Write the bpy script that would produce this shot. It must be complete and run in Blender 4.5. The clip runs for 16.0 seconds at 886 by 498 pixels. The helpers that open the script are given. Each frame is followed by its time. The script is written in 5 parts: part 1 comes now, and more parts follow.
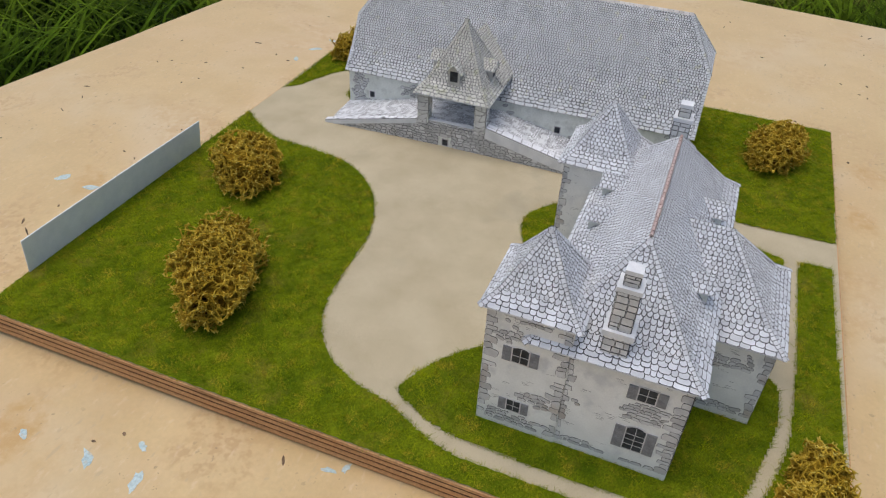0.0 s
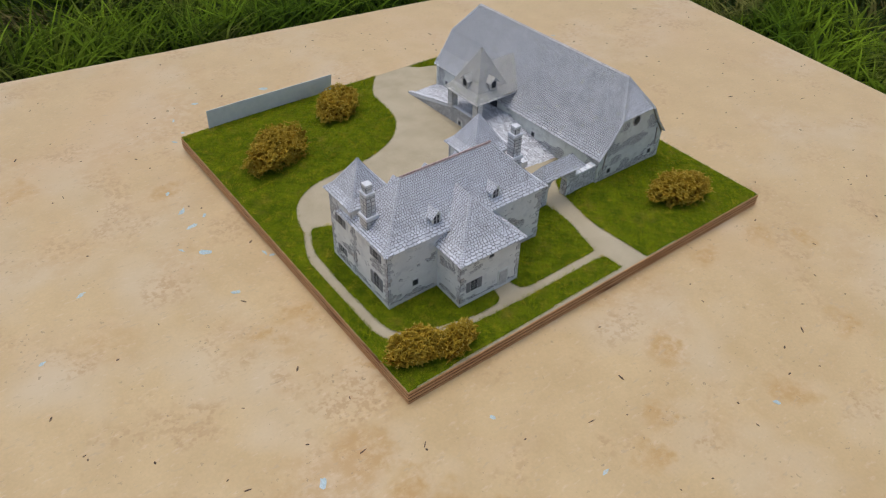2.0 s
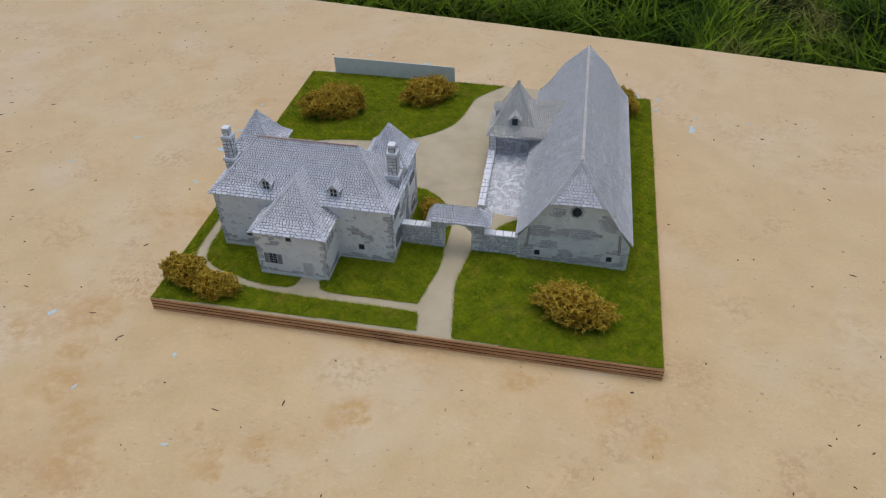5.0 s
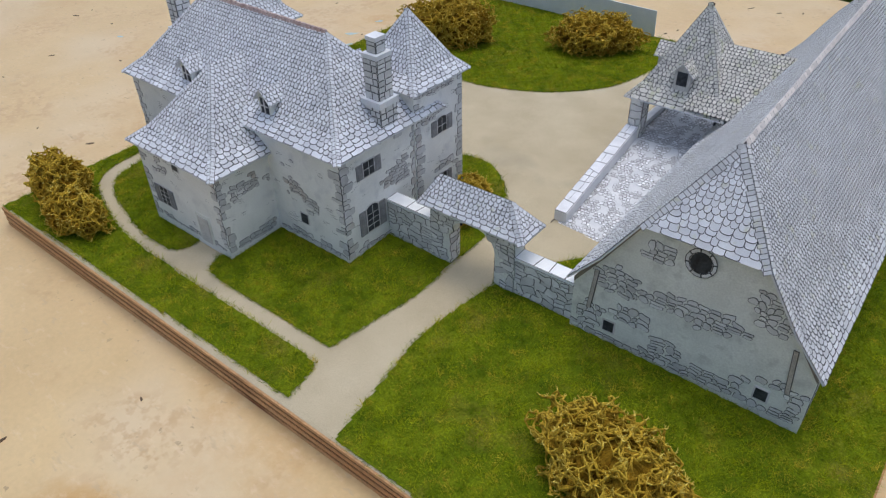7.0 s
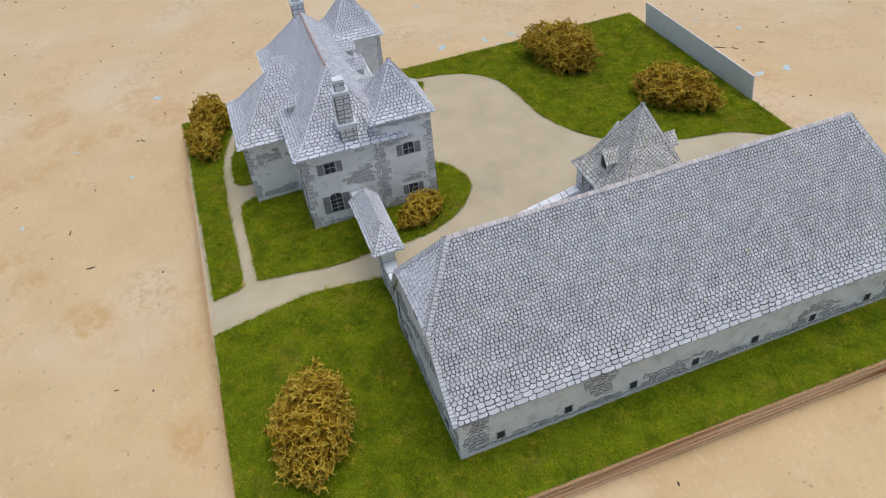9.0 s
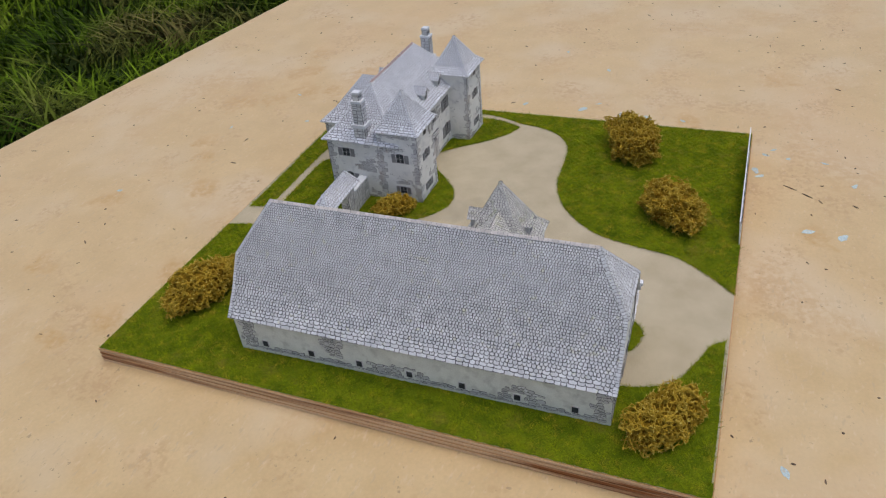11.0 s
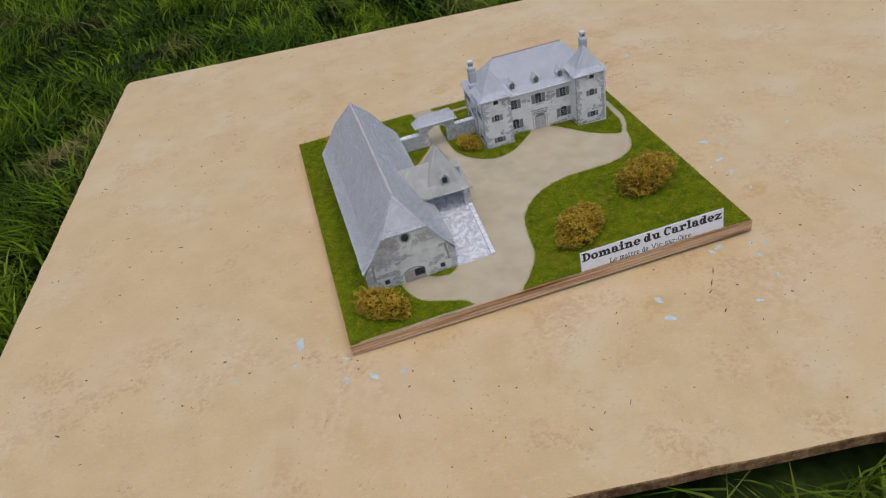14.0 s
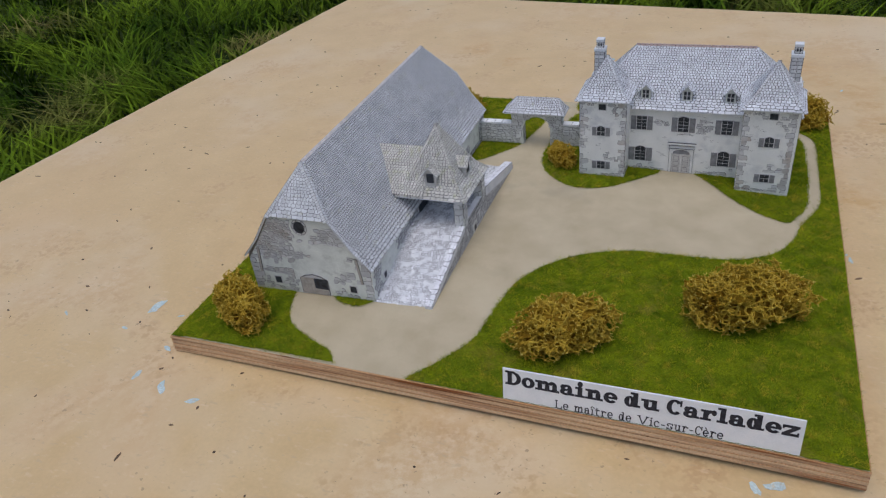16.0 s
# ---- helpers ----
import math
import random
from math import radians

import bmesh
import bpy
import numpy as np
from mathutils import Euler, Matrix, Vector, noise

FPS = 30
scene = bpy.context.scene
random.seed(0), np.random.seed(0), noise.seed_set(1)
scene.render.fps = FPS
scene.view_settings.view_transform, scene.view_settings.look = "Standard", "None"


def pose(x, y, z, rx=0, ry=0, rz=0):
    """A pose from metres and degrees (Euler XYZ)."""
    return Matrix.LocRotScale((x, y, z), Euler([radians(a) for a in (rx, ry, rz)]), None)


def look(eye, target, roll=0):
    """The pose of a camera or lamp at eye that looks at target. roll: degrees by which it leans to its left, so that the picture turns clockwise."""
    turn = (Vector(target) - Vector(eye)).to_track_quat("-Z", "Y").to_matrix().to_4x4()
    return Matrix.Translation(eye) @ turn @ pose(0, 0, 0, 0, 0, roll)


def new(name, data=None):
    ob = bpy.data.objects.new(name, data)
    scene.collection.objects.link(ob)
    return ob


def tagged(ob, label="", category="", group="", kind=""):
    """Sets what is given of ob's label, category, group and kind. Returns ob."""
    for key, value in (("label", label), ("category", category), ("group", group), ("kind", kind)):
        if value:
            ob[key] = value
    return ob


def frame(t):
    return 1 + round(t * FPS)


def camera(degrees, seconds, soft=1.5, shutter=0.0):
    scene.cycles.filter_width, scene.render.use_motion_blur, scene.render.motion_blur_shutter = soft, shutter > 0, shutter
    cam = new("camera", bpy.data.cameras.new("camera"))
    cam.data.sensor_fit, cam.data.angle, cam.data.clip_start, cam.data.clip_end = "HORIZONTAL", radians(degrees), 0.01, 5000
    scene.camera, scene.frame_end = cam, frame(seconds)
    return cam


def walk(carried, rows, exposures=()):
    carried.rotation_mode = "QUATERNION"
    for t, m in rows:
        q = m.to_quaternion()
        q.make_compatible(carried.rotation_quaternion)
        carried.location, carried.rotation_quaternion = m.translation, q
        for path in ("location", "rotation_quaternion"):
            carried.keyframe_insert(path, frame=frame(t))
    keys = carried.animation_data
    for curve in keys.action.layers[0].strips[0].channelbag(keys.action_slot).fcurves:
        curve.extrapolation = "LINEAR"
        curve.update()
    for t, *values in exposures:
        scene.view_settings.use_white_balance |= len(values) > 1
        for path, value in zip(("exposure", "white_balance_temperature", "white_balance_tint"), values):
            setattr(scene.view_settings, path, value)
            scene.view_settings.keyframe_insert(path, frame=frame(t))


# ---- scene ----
# camera and walk
cam = camera(62.3, 16.0, soft=1.2)
PATH = [
    (0, (0.572, 0.302, 0.258), (-0.921, -0.227, -0.964), 3.2),
    (0.5, (0.627, 0.365, 0.307), (-0.829, -0.21, -0.939), 1.9),
    (1, (0.64, 0.474, 0.337), (-0.62, -0.352, -0.979), 1.4),
    (1.5, (0.614, 0.581, 0.357), (-0.501, -0.417, -0.969), 0.8),
    (2, (0.581, 0.674, 0.405), (-0.355, -0.532, -0.887), 1.3),
    (2.5, (0.522, 0.727, 0.419), (-0.198, -0.575, -0.918), 1.3),
    (3, (0.44, 0.783, 0.426), (0.071, -0.608, -0.963), -1.0),
    (3.5, (0.336, 0.817, 0.42), (0.149, -0.616, -0.962), -2.4),
    (4, (0.206, 0.866, 0.441), (0.286, -0.661, -0.847), -2.9),
    (4.2, (0.176, 0.859, 0.448), (0.269, -0.683, -0.822), -2.4),
    (6.3, (-0.002, 0.582, 0.259), (0.879, -0.687, -1.012), -2.3),
    (6.5, (0.007, 0.553, 0.241), (0.939, -0.703, -1.006), -2.8),
    (7, (0.015, 0.508, 0.211), (1.026, -0.719, -1.003), -1.5),
    (7.5, (0.026, 0.468, 0.193), (1.272, -0.58, -0.969), -2.6),
    (8, (0.001, 0.429, 0.215), (1.395, -0.353, -0.987), -3.1),
    (8.5, (-0.089, 0.393, 0.251), (1.371, -0.172, -0.993), -5.4),
    (9, (-0.158, 0.353, 0.294), (1.296, -0.046, -1.02), -6.2),
    (9.5, (-0.213, 0.29, 0.26), (1.281, 0.048, -1.048), -5.2),
    (10, (-0.235, 0.2, 0.273), (1.315, 0.298, -0.988), -6.5),
    (10.2, (-0.254, 0.169, 0.285), (1.307, 0.388, -0.945), -5.9),
    (12.3, (-0.218, -0.264, 0.42), (0.76, 0.985, -0.799), -11.0),
    (12.5, (-0.202, -0.309, 0.431), (0.685, 1.012, -0.78), -11.6),
    (13, (-0.151, -0.388, 0.473), (0.558, 1.068, -0.701), -11.6),
    (13.5, (-0.066, -0.441, 0.454), (0.427, 1.084, -0.742), -10.2),
    (14, (0.029, -0.491, 0.463), (0.254, 1.073, -0.764), -11.7),
    (14.5, (0.114, -0.521, 0.483), (0.227, 1.07, -0.724), -9.6),
    (15, (0.221, -0.492, 0.438), (0.113, 1.069, -0.808), -9.2),
    (15.5, (0.313, -0.37, 0.369), (-0.104, 1.112, -0.909), -5.4),
    (16, (0.322, -0.267, 0.294), (-0.37, 1.247, -0.816), -6.9),
]
EXPOSURE = [(0, .0, 6420, 7), (1.5, -.09, 6280, 8), (3.5, -.24, 6100, 10), (4.2, -.22, 6080, 9), (6.3, -.27, 6020, 8), (7, .09, 6040, 7), (7.6, .15, 6030, 7), (8.2, .14, 6060, 7), (9, .07, 6150, 8), (10.2, -.07, 6300, 10), (12.3, -.19, 6120, 10), (14.5, -.21, 6080, 10), (16, -.3, 5950, 10)]
walk(cam, [(t, look(eye, target, roll)) for t, eye, target, roll in PATH], EXPOSURE)

# world and sun: a bright hazy sky, a soft veiled sun high in the south
SUN_ELEV, SUN_TURN = 80.0, 172.0      # degrees; turn counted clockwise from north
world = bpy.data.worlds.new("sky")
scene.world = world
world.use_nodes = True
wn = world.node_tree
sky = wn.nodes.new("ShaderNodeTexSky")
sky.sky_type = "NISHITA"
sky.sun_disc = False
sky.sun_elevation, sky.sun_rotation = radians(SUN_ELEV), radians(SUN_TURN)
sky.air_density, sky.dust_density, sky.ozone_density = 1.0, 5.0, 1.0
wn.links.new(sky.outputs[0], wn.nodes["Background"].inputs[0])
wn.nodes["Background"].inputs[1].default_value = 0.13
sun = new("sun", bpy.data.lights.new("sun", "SUN"))
sun.data.energy, sun.data.angle, sun.data.color = 0.70, radians(65), (1.0, 0.97, 0.94)
sd = Vector((math.sin(radians(SUN_TURN)) * math.cos(radians(SUN_ELEV)), math.cos(radians(SUN_TURN)) * math.cos(radians(SUN_ELEV)), math.sin(radians(SUN_ELEV))))
sun.matrix_world = look(sd * 3, (0, 0, 0))


# ---------------------------------------------------------------- materials
TABLE_Z = -0.0125                     # top of the chipboard


def material(name, low, high, scale=300.0, rough=0.8, bump=0.0, bump_scale=900.0, fine=0.25, random_by="", spread=0.0, detail=4.0, tint=None, tint_scale=60.0, tint_at=0.62, gloss=0.25, stretch=None):
    """Noise between two colours, a fine grain over it, and a bump; random_by 'island' or 'object' varies the brightness piece by piece."""
    m = bpy.data.materials.new(name)
    m.use_nodes = True
    nt = m.node_tree
    N, L = nt.nodes, nt.links
    bsdf = N["Principled BSDF"]
    bsdf.inputs["Roughness"].default_value = rough
    bsdf.inputs["Specular IOR Level"].default_value = gloss
    co = N.new("ShaderNodeTexCoord")
    where = co.outputs["Object"]
    if stretch:
        mp = N.new("ShaderNodeMapping")
        mp.inputs["Scale"].default_value = stretch
        L.new(where, mp.inputs["Vector"])
        where = mp.outputs["Vector"]
    n1 = N.new("ShaderNodeTexNoise")
    n1.inputs["Scale"].default_value, n1.inputs["Detail"].default_value = scale, detail
    L.new(where, n1.inputs["Vector"])
    ramp = N.new("ShaderNodeValToRGB")
    ramp.color_ramp.elements[0].position, ramp.color_ramp.elements[1].position = 0.3, 0.7
    ramp.color_ramp.elements[0].color, ramp.color_ramp.elements[1].color = (*low, 1), (*high, 1)
    L.new(n1.outputs["Fac"], ramp.inputs["Fac"])
    col = ramp.outputs["Color"]
    if tint:
        n3 = N.new("ShaderNodeTexNoise")
        n3.inputs["Scale"].default_value, n3.inputs["Detail"].default_value = tint_scale, 5
        L.new(where, n3.inputs["Vector"])
        r3 = N.new("ShaderNodeValToRGB")
        r3.color_ramp.elements[0].position, r3.color_ramp.elements[1].position = tint_at - 0.06, tint_at + 0.1
        L.new(n3.outputs["Fac"], r3.inputs["Fac"])
        mx = N.new("ShaderNodeMixRGB")
        mx.inputs["Color2"].default_value = (*tint, 1)
        L.new(r3.outputs["Color"], mx.inputs["Fac"])
        L.new(col, mx.inputs["Color1"])
        col = mx.outputs["Color"]
    n2 = N.new("ShaderNodeTexNoise")
    n2.inputs["Scale"].default_value, n2.inputs["Detail"].default_value = bump_scale, 3
    L.new(co.outputs["Object"], n2.inputs["Vector"])
    mr = N.new("ShaderNodeMapRange")
    mr.inputs["From Min"].default_value, mr.inputs["From Max"].default_value = 0.3, 0.7
    mr.inputs["To Min"].default_value, mr.inputs["To Max"].default_value = 1 - fine, 1 + fine
    L.new(n2.outputs["Fac"], mr.inputs["Value"])
    hsv = N.new("ShaderNodeHueSaturation")
    L.new(col, hsv.inputs["Color"])
    val = mr.outputs["Result"]
    if random_by:
        if random_by == "island":
            src = N.new("ShaderNodeNewGeometry").outputs["Random Per Island"]
        else:
            src = N.new("ShaderNodeObjectInfo").outputs["Random"]
        m2 = N.new("ShaderNodeMapRange")
        m2.inputs["To Min"].default_value, m2.inputs["To Max"].default_value = 1 - spread, 1 + spread
        L.new(src, m2.inputs["Value"])
        mu = N.new("ShaderNodeMath")
        mu.operation = "MULTIPLY"
        L.new(val, mu.inputs[0])
        L.new(m2.outputs["Result"], mu.inputs[1])
        val = mu.outputs[0]
    L.new(val, hsv.inputs["Value"])
    L.new(hsv.outputs["Color"], bsdf.inputs["Base Color"])
    if bump:
        b = N.new("ShaderNodeBump")
        b.inputs["Strength"].default_value, b.inputs["Distance"].default_value = bump, 0.0004
        L.new(n2.outputs["Fac"], b.inputs["Height"])
        L.new(b.outputs["Normal"], bsdf.inputs["Normal"])
    return m


PAPER = material("white_paper", (.66, .68, .71), (.80, .81, .83), 160, 0.75, 0.05, 1500, 0.04)
CARD = material("white_card", (.80, .82, .84), (.88, .89, .90), 160, 0.7, 0.05, 1500, 0.03)
PLASTER = material("printed_plaster", (.78, .785, .765), (.87, .875, .855), 90, 0.8, 0.05, 1500, 0.04, tint=(.68, .69, .69), tint_scale=130, tint_at=.62)
PLASTER_GREY = material("printed_grey_plaster", (.69, .71, .665), (.80, .82, .775), 110, 0.8, 0.05, 1500, 0.08, tint=(.59, .605, .565), tint_scale=150, tint_at=.60)
INK = material("printed_ink", (.018, .018, .024), (.05, .05, .06), 400, 0.75)
SLATE = material("printed_slate", (.62, .64, .69), (.77, .79, .83), 120, 0.7, 0.04, 2500, 0.05, "island", 0.12)
SLATE_OLD = material("printed_mossy_slate", (.55, .57, .60), (.71, .73, .755), 120, 0.7, 0.04, 2500, 0.05, "island", 0.11, tint=(.60, .61, .46), tint_scale=230, tint_at=.66)
SLATE_TAN = material("printed_tan_slate", (.55, .54, .50), (.73, .72, .68), 120, 0.7, 0.04, 2500, 0.05, "island", 0.14, tint=(.52, .53, .38), tint_scale=200, tint_at=.60)
SLATE_ONE = material("printed_single_slate", (.66, .68, .73), (.79, .81, .85), 120, 0.7, 0.04, 2500, 0.06, "object", 0.08, tint=(.60, .61, .46), tint_scale=230, tint_at=.68)
STONE = material("printed_stone", (.52, .52, .525), (.70, .70, .705), 150, 0.8, 0.04, 2500, 0.08, "object", 0.16, tint=(.50, .455, .415), tint_scale=75, tint_at=.58)
STONE_PALE = material("printed_pale_stone", (.58, .585, .585), (.74, .745, .74), 150, 0.8, 0.04, 2500, 0.08, "object", 0.14, tint=(.50, .51, .50), tint_scale=60, tint_at=.62)
STONE_I = material("printed_stone_joined", (.46, .465, .47), (.66, .665, .67), 150, 0.8, 0.04, 2500, 0.08, "island", 0.16, tint=(.46, .44, .42), tint_scale=60, tint_at=.64)
COBBLE = material("printed_cobble", (.66, .67, .71), (.82, .83, .86), 140, 0.75, 0.04, 2500, 0.06, "island", 0.30)
GLASS_INK = material("printed_window_pane", (.02, .022, .028), (.06, .065, .075), 300, 0.5)
BAR_WHITE = material("printed_glazing_bar", (.60, .60, .60), (.72, .72, .72), 300, 0.8)
SHUTTER = material("printed_grey_shutter", (.20, .20, .21), (.30, .30, .31), 300, 0.8, 0.05, 2000, 0.2)
DOOR_GREY = material("printed_pale_door", (.50, .49, .47), (.62, .61, .59), 250, 0.8, 0.05, 2000, 0.12)
INK_SOFT = material("printed_grey_ink", (.07, .07, .08), (.17, .17, .18), 400, 0.75)
INK_MID = material("printed_dark_grey_ink", (.028, .028, .034), (.085, .085, .09), 500, 0.75)
TIMBER = material("printed_timber", (.36, .33, .29), (.52, .48, .43), 250, 0.8, 0.05, 2000, 0.2)
VERGE = material("printed_verge", (.16, .14, .12), (.30, .27, .24), 300, 0.8, 0.05, 2000, 0.2)
RIDGE_RED = material("printed_red_ridge", (.44, .31, .28), (.60, .48, .45), 250, 0.8, 0.05, 2000, 0.2)
RIDGE_TAN = material("printed_tan_ridge", (.66, .615, .59), (.80, .76, .735), 150, 0.75, 0.04, 2000, 0.1, "object", 0.12)
PLY_LIGHT = material("plywood_light", (.47, .25, .115), (.64, .39, .195), 90, 0.75, 0.3, 900, 0.2, tint=(.20, .085, .04), tint_scale=90, tint_at=.64, stretch=(.20, .20, 1.3), gloss=.08)
PLY_DARK = material("plywood_dark", (.040, .015, .008), (.15, .065, .032), 110, 0.8, 0.3, 900, 0.25, tint=(.44, .25, .12), tint_scale=70, tint_at=.64, stretch=(.22, .22, 1.2), gloss=.08)
PLY_PALE = material("plywood_pale_edge", (.60, .42, .25), (.79, .60, .395), 70, 0.75, 0.3, 900, 0.15, tint=(.27, .105, .04), tint_scale=34, tint_at=.55, stretch=(.26, .26, 5.0), gloss=.08)
PLY_DARK_PALE = material("plywood_streaked_edge", (.48, .30, .17), (.72, .52, .33), 60, 0.8, 0.3, 900, 0.2, tint=(.14, .052, .02), tint_scale=30, tint_at=.54, stretch=(.26, .26, 5.0), gloss=.08)
SAND = material("sandy_drive", (.445, .378, .255), (.53, .462, .325), 45, 0.95, 0.25, 2600, 0.10, tint=(.40, .35, .25), tint_scale=25, tint_at=.66, gloss=0.04)
TURF_UNDER = material("turf_backing", (.065, .105, .004), (.17, .21, .008), 75, 0.95, 0.6, 1200, 0.35, tint=(.18, .17, .02), tint_scale=50, tint_at=.62, gloss=0.04)
TURF_CURL = material("turf_curl", (.13, .19, .005), (.33, .33, .012), 120, 0.85, 0, 1500, 0.15, "island", 0.30, gloss=.04, tint=(.40, .30, .03), tint_scale=110, tint_at=.62)
TURF = material("turf_fibre", (.070, .132, .003), (.335, .38, .006), 95, 0.85, 0, 1500, 0.18, "island", 0.26, tint=(.47, .36, .030), tint_scale=140, tint_at=.57, gloss=0.04)
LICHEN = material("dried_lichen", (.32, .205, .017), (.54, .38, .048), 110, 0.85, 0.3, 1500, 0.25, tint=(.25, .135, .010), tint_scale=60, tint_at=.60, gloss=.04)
LICHEN_SHADE = material("dried_lichen_inner_shade", (.13, .072, .006), (.31, .19, .017), 160, 0.9, 0.5, 1500, 0.35, gloss=.03)
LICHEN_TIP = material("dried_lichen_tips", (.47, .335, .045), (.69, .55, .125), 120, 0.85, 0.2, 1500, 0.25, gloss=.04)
FLAKE = material("pale_blue_paint", (.42, .55, .58), (.57, .67, .68), 200, 0.7, 0.3, 900, 0.18, tint=(.62, .54, .41), tint_scale=330, tint_at=.60)
SLIVER = material("dark_sliver", (.07, .045, .03), (.20, .13, .08), 300, 0.8, 0, 900, .3, "island", .4)
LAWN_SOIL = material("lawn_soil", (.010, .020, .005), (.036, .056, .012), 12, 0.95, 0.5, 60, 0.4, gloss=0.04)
LAWN = material("lawn_grass", (.020, .050, .003), (.122, .186, .009), 6, 0.8, 0, 60, 0.35, "island", 0.6, gloss=.04, tint=(.14, .115, .04), tint_scale=5, tint_at=.585)


STAINS = ((.48, .518, .020), (.448, .418, .020), (.435, .455, .012), (.43, .491, .019), (.385, .552, .021), (.403, .516, .013), (.496, .447, .012), (.537, .526, .017), (.295, .533, .011), (.263, .515, .011), (.21, .479, .014), (.17, .559, .016),
          (.071, .545, .016), (.099, .424, .015), (.03, .436, .014), (.017, .578, .021), (.005, .464, .011), (.27, -.051, .015), (.564, -.021, .020), (.443, .062, .014), (.406, .355, .008), (.449, .288, .011), (.423, .279, .011))   # x, y, half width


def board_material():
    """Pale chipboard: tan, with granular rusty stains, pale and pinkish patches and small dark chips."""
    m = material("chipboard", (.540, .386, .178), (.620, .458, .228), 26, 0.50, 0.25, 520, 0.05, gloss=.45)
    nt = m.node_tree
    N, L = nt.nodes, nt.links
    bsdf = N["Principled BSDF"]
    bsdf.inputs["Sheen Weight"].default_value, bsdf.inputs["Sheen Roughness"].default_value = .70, .75      # added sheen, lightens the board at grazing view
    bsdf.inputs["Sheen Tint"].default_value = (1.0, .76, .48, 1)
    co = N.new("ShaderNodeTexCoord")

    def grain(scale, detail, low, high, most=1.0, rough=.6, stretch=1.0):
        n = N.new("ShaderNodeTexNoise")
        n.inputs["Scale"].default_value, n.inputs["Detail"].default_value, n.inputs["Roughness"].default_value = scale, detail, rough
        at = co.outputs["Object"]
        if stretch != 1.0:
            mp = N.new("ShaderNodeMapping")
            mp.inputs["Scale"].default_value = (1, stretch, 1)
            mp.inputs["Rotation"].default_value = (0, 0, .5)
            L.new(at, mp.inputs["Vector"])
            at = mp.outputs["Vector"]
        L.new(at, n.inputs["Vector"])
        r = N.new("ShaderNodeMapRange")
        r.inputs["From Min"].default_value, r.inputs["From Max"].default_value, r.inputs["To Max"].default_value = low, high, most
        L.new(n.outputs["Fac"], r.inputs["Value"])
        return r.outputs["Result"]

    def times(p, q):
        t = N.new("ShaderNodeMath")
        t.operation = "MULTIPLY"
        L.new(p, t.inputs[0])
        L.new(q, t.inputs[1])
        return t.outputs[0]

    def over(col, fac, tone):
        mx = N.new("ShaderNodeMixRGB")
        mx.inputs["Color2"].default_value = (*tone, 1)
        L.new(fac, mx.inputs["Fac"])
        L.new(col, mx.inputs["Color1"])
        return mx.outputs["Color"]

    col = bsdf.inputs["Base Color"].links[0].from_socket
    col = over(col, grain(7, 3, .5, .66, .75), (.66, .545, .365))                                     # bleached patches
    col = over(col, grain(12, 4, .56, .72, .35), (.645, .485, .30))                                   # pinkish patches
    # rusty stains, each in its place, ragged at the rim and broken up by the chips
    rag = N.new("ShaderNodeTexNoise")
    rag.inputs["Scale"].default_value, rag.inputs["Detail"].default_value = 55, 4
    L.new(co.outputs["Object"], rag.inputs["Vector"])
    push = N.new("ShaderNodeVectorMath")
    push.operation = "MULTIPLY_ADD"
    push.inputs[1].default_value, push.inputs[2].default_value = (.05, .05, 0), (-.025, -.025, 0)
    L.new(rag.outputs["Color"], push.inputs[0])
    at = N.new("ShaderNodeVectorMath")
    L.new(co.outputs["Object"], at.inputs[0])
    L.new(push.outputs[0], at.inputs[1])
    rust = None
    for x, y, r in STAINS:
        far = N.new("ShaderNodeVectorMath")
        far.operation = "DISTANCE"
        far.inputs[1].default_value = (x, y, TABLE_Z)
        L.new(at.outputs[0], far.inputs[0])
        fade = N.new("ShaderNodeMapRange")
        fade.inputs["From Min"].default_value, fade.inputs["From Max"].default_value = r * 1.25, r * .55
        L.new(far.outputs["Value"], fade.inputs["Value"])
        if rust is None:
            rust = fade.outputs["Result"]
        else:
            most = N.new("ShaderNodeMath")
            most.operation = "MAXIMUM"
            L.new(rust, most.inputs[0])
            L.new(fade.outputs["Result"], most.inputs[1])
            rust = most.outputs[0]
    col = over(col, times(rust, grain(110, 4, .32, .58, 1.0, .7)), (.505, .300, .095))
    col = over(col, times(grain(7.5, 5, .54, .64), grain(110, 4, .38, .58, .65, .7)), (.51, .315, .125))     # rusty clusters
    col = over(col, grain(3.2, 3, .55, .70, .40), (.60, .40, .19))                                    # broad warm stains
    col = over(col, times(grain(17, 4, .54, .64), grain(210, 2, .46, .60, .8)), (.47, .295, .135))   # smaller rusty grains
    col = over(col, grain(130, 3, .60, .74, .34, .6, 2.2), (.74, .61, .43))                         # pale chips
    col = over(col, grain(120, 2, .64, .72, .55, .6, 2.6), (.46, .35, .21))                         # grey-brown chips
    col = over(col, times(grain(260, 2, .66, .71), grain(24, 3, .42, .60, .75)), (.24, .155, .085))      # dark specks
    L.new(col, bsdf.inputs["Base Color"])
    return m


BOARD = board_material()
BOARD_EDGE = material("chipboard_sawn_edge", (.20, .105, .045), (.48, .29, .14), 160, 0.85, 0.8, 500, 0.3, tint=(.09, .05, .025), tint_scale=35, tint_at=.56, gloss=.05)


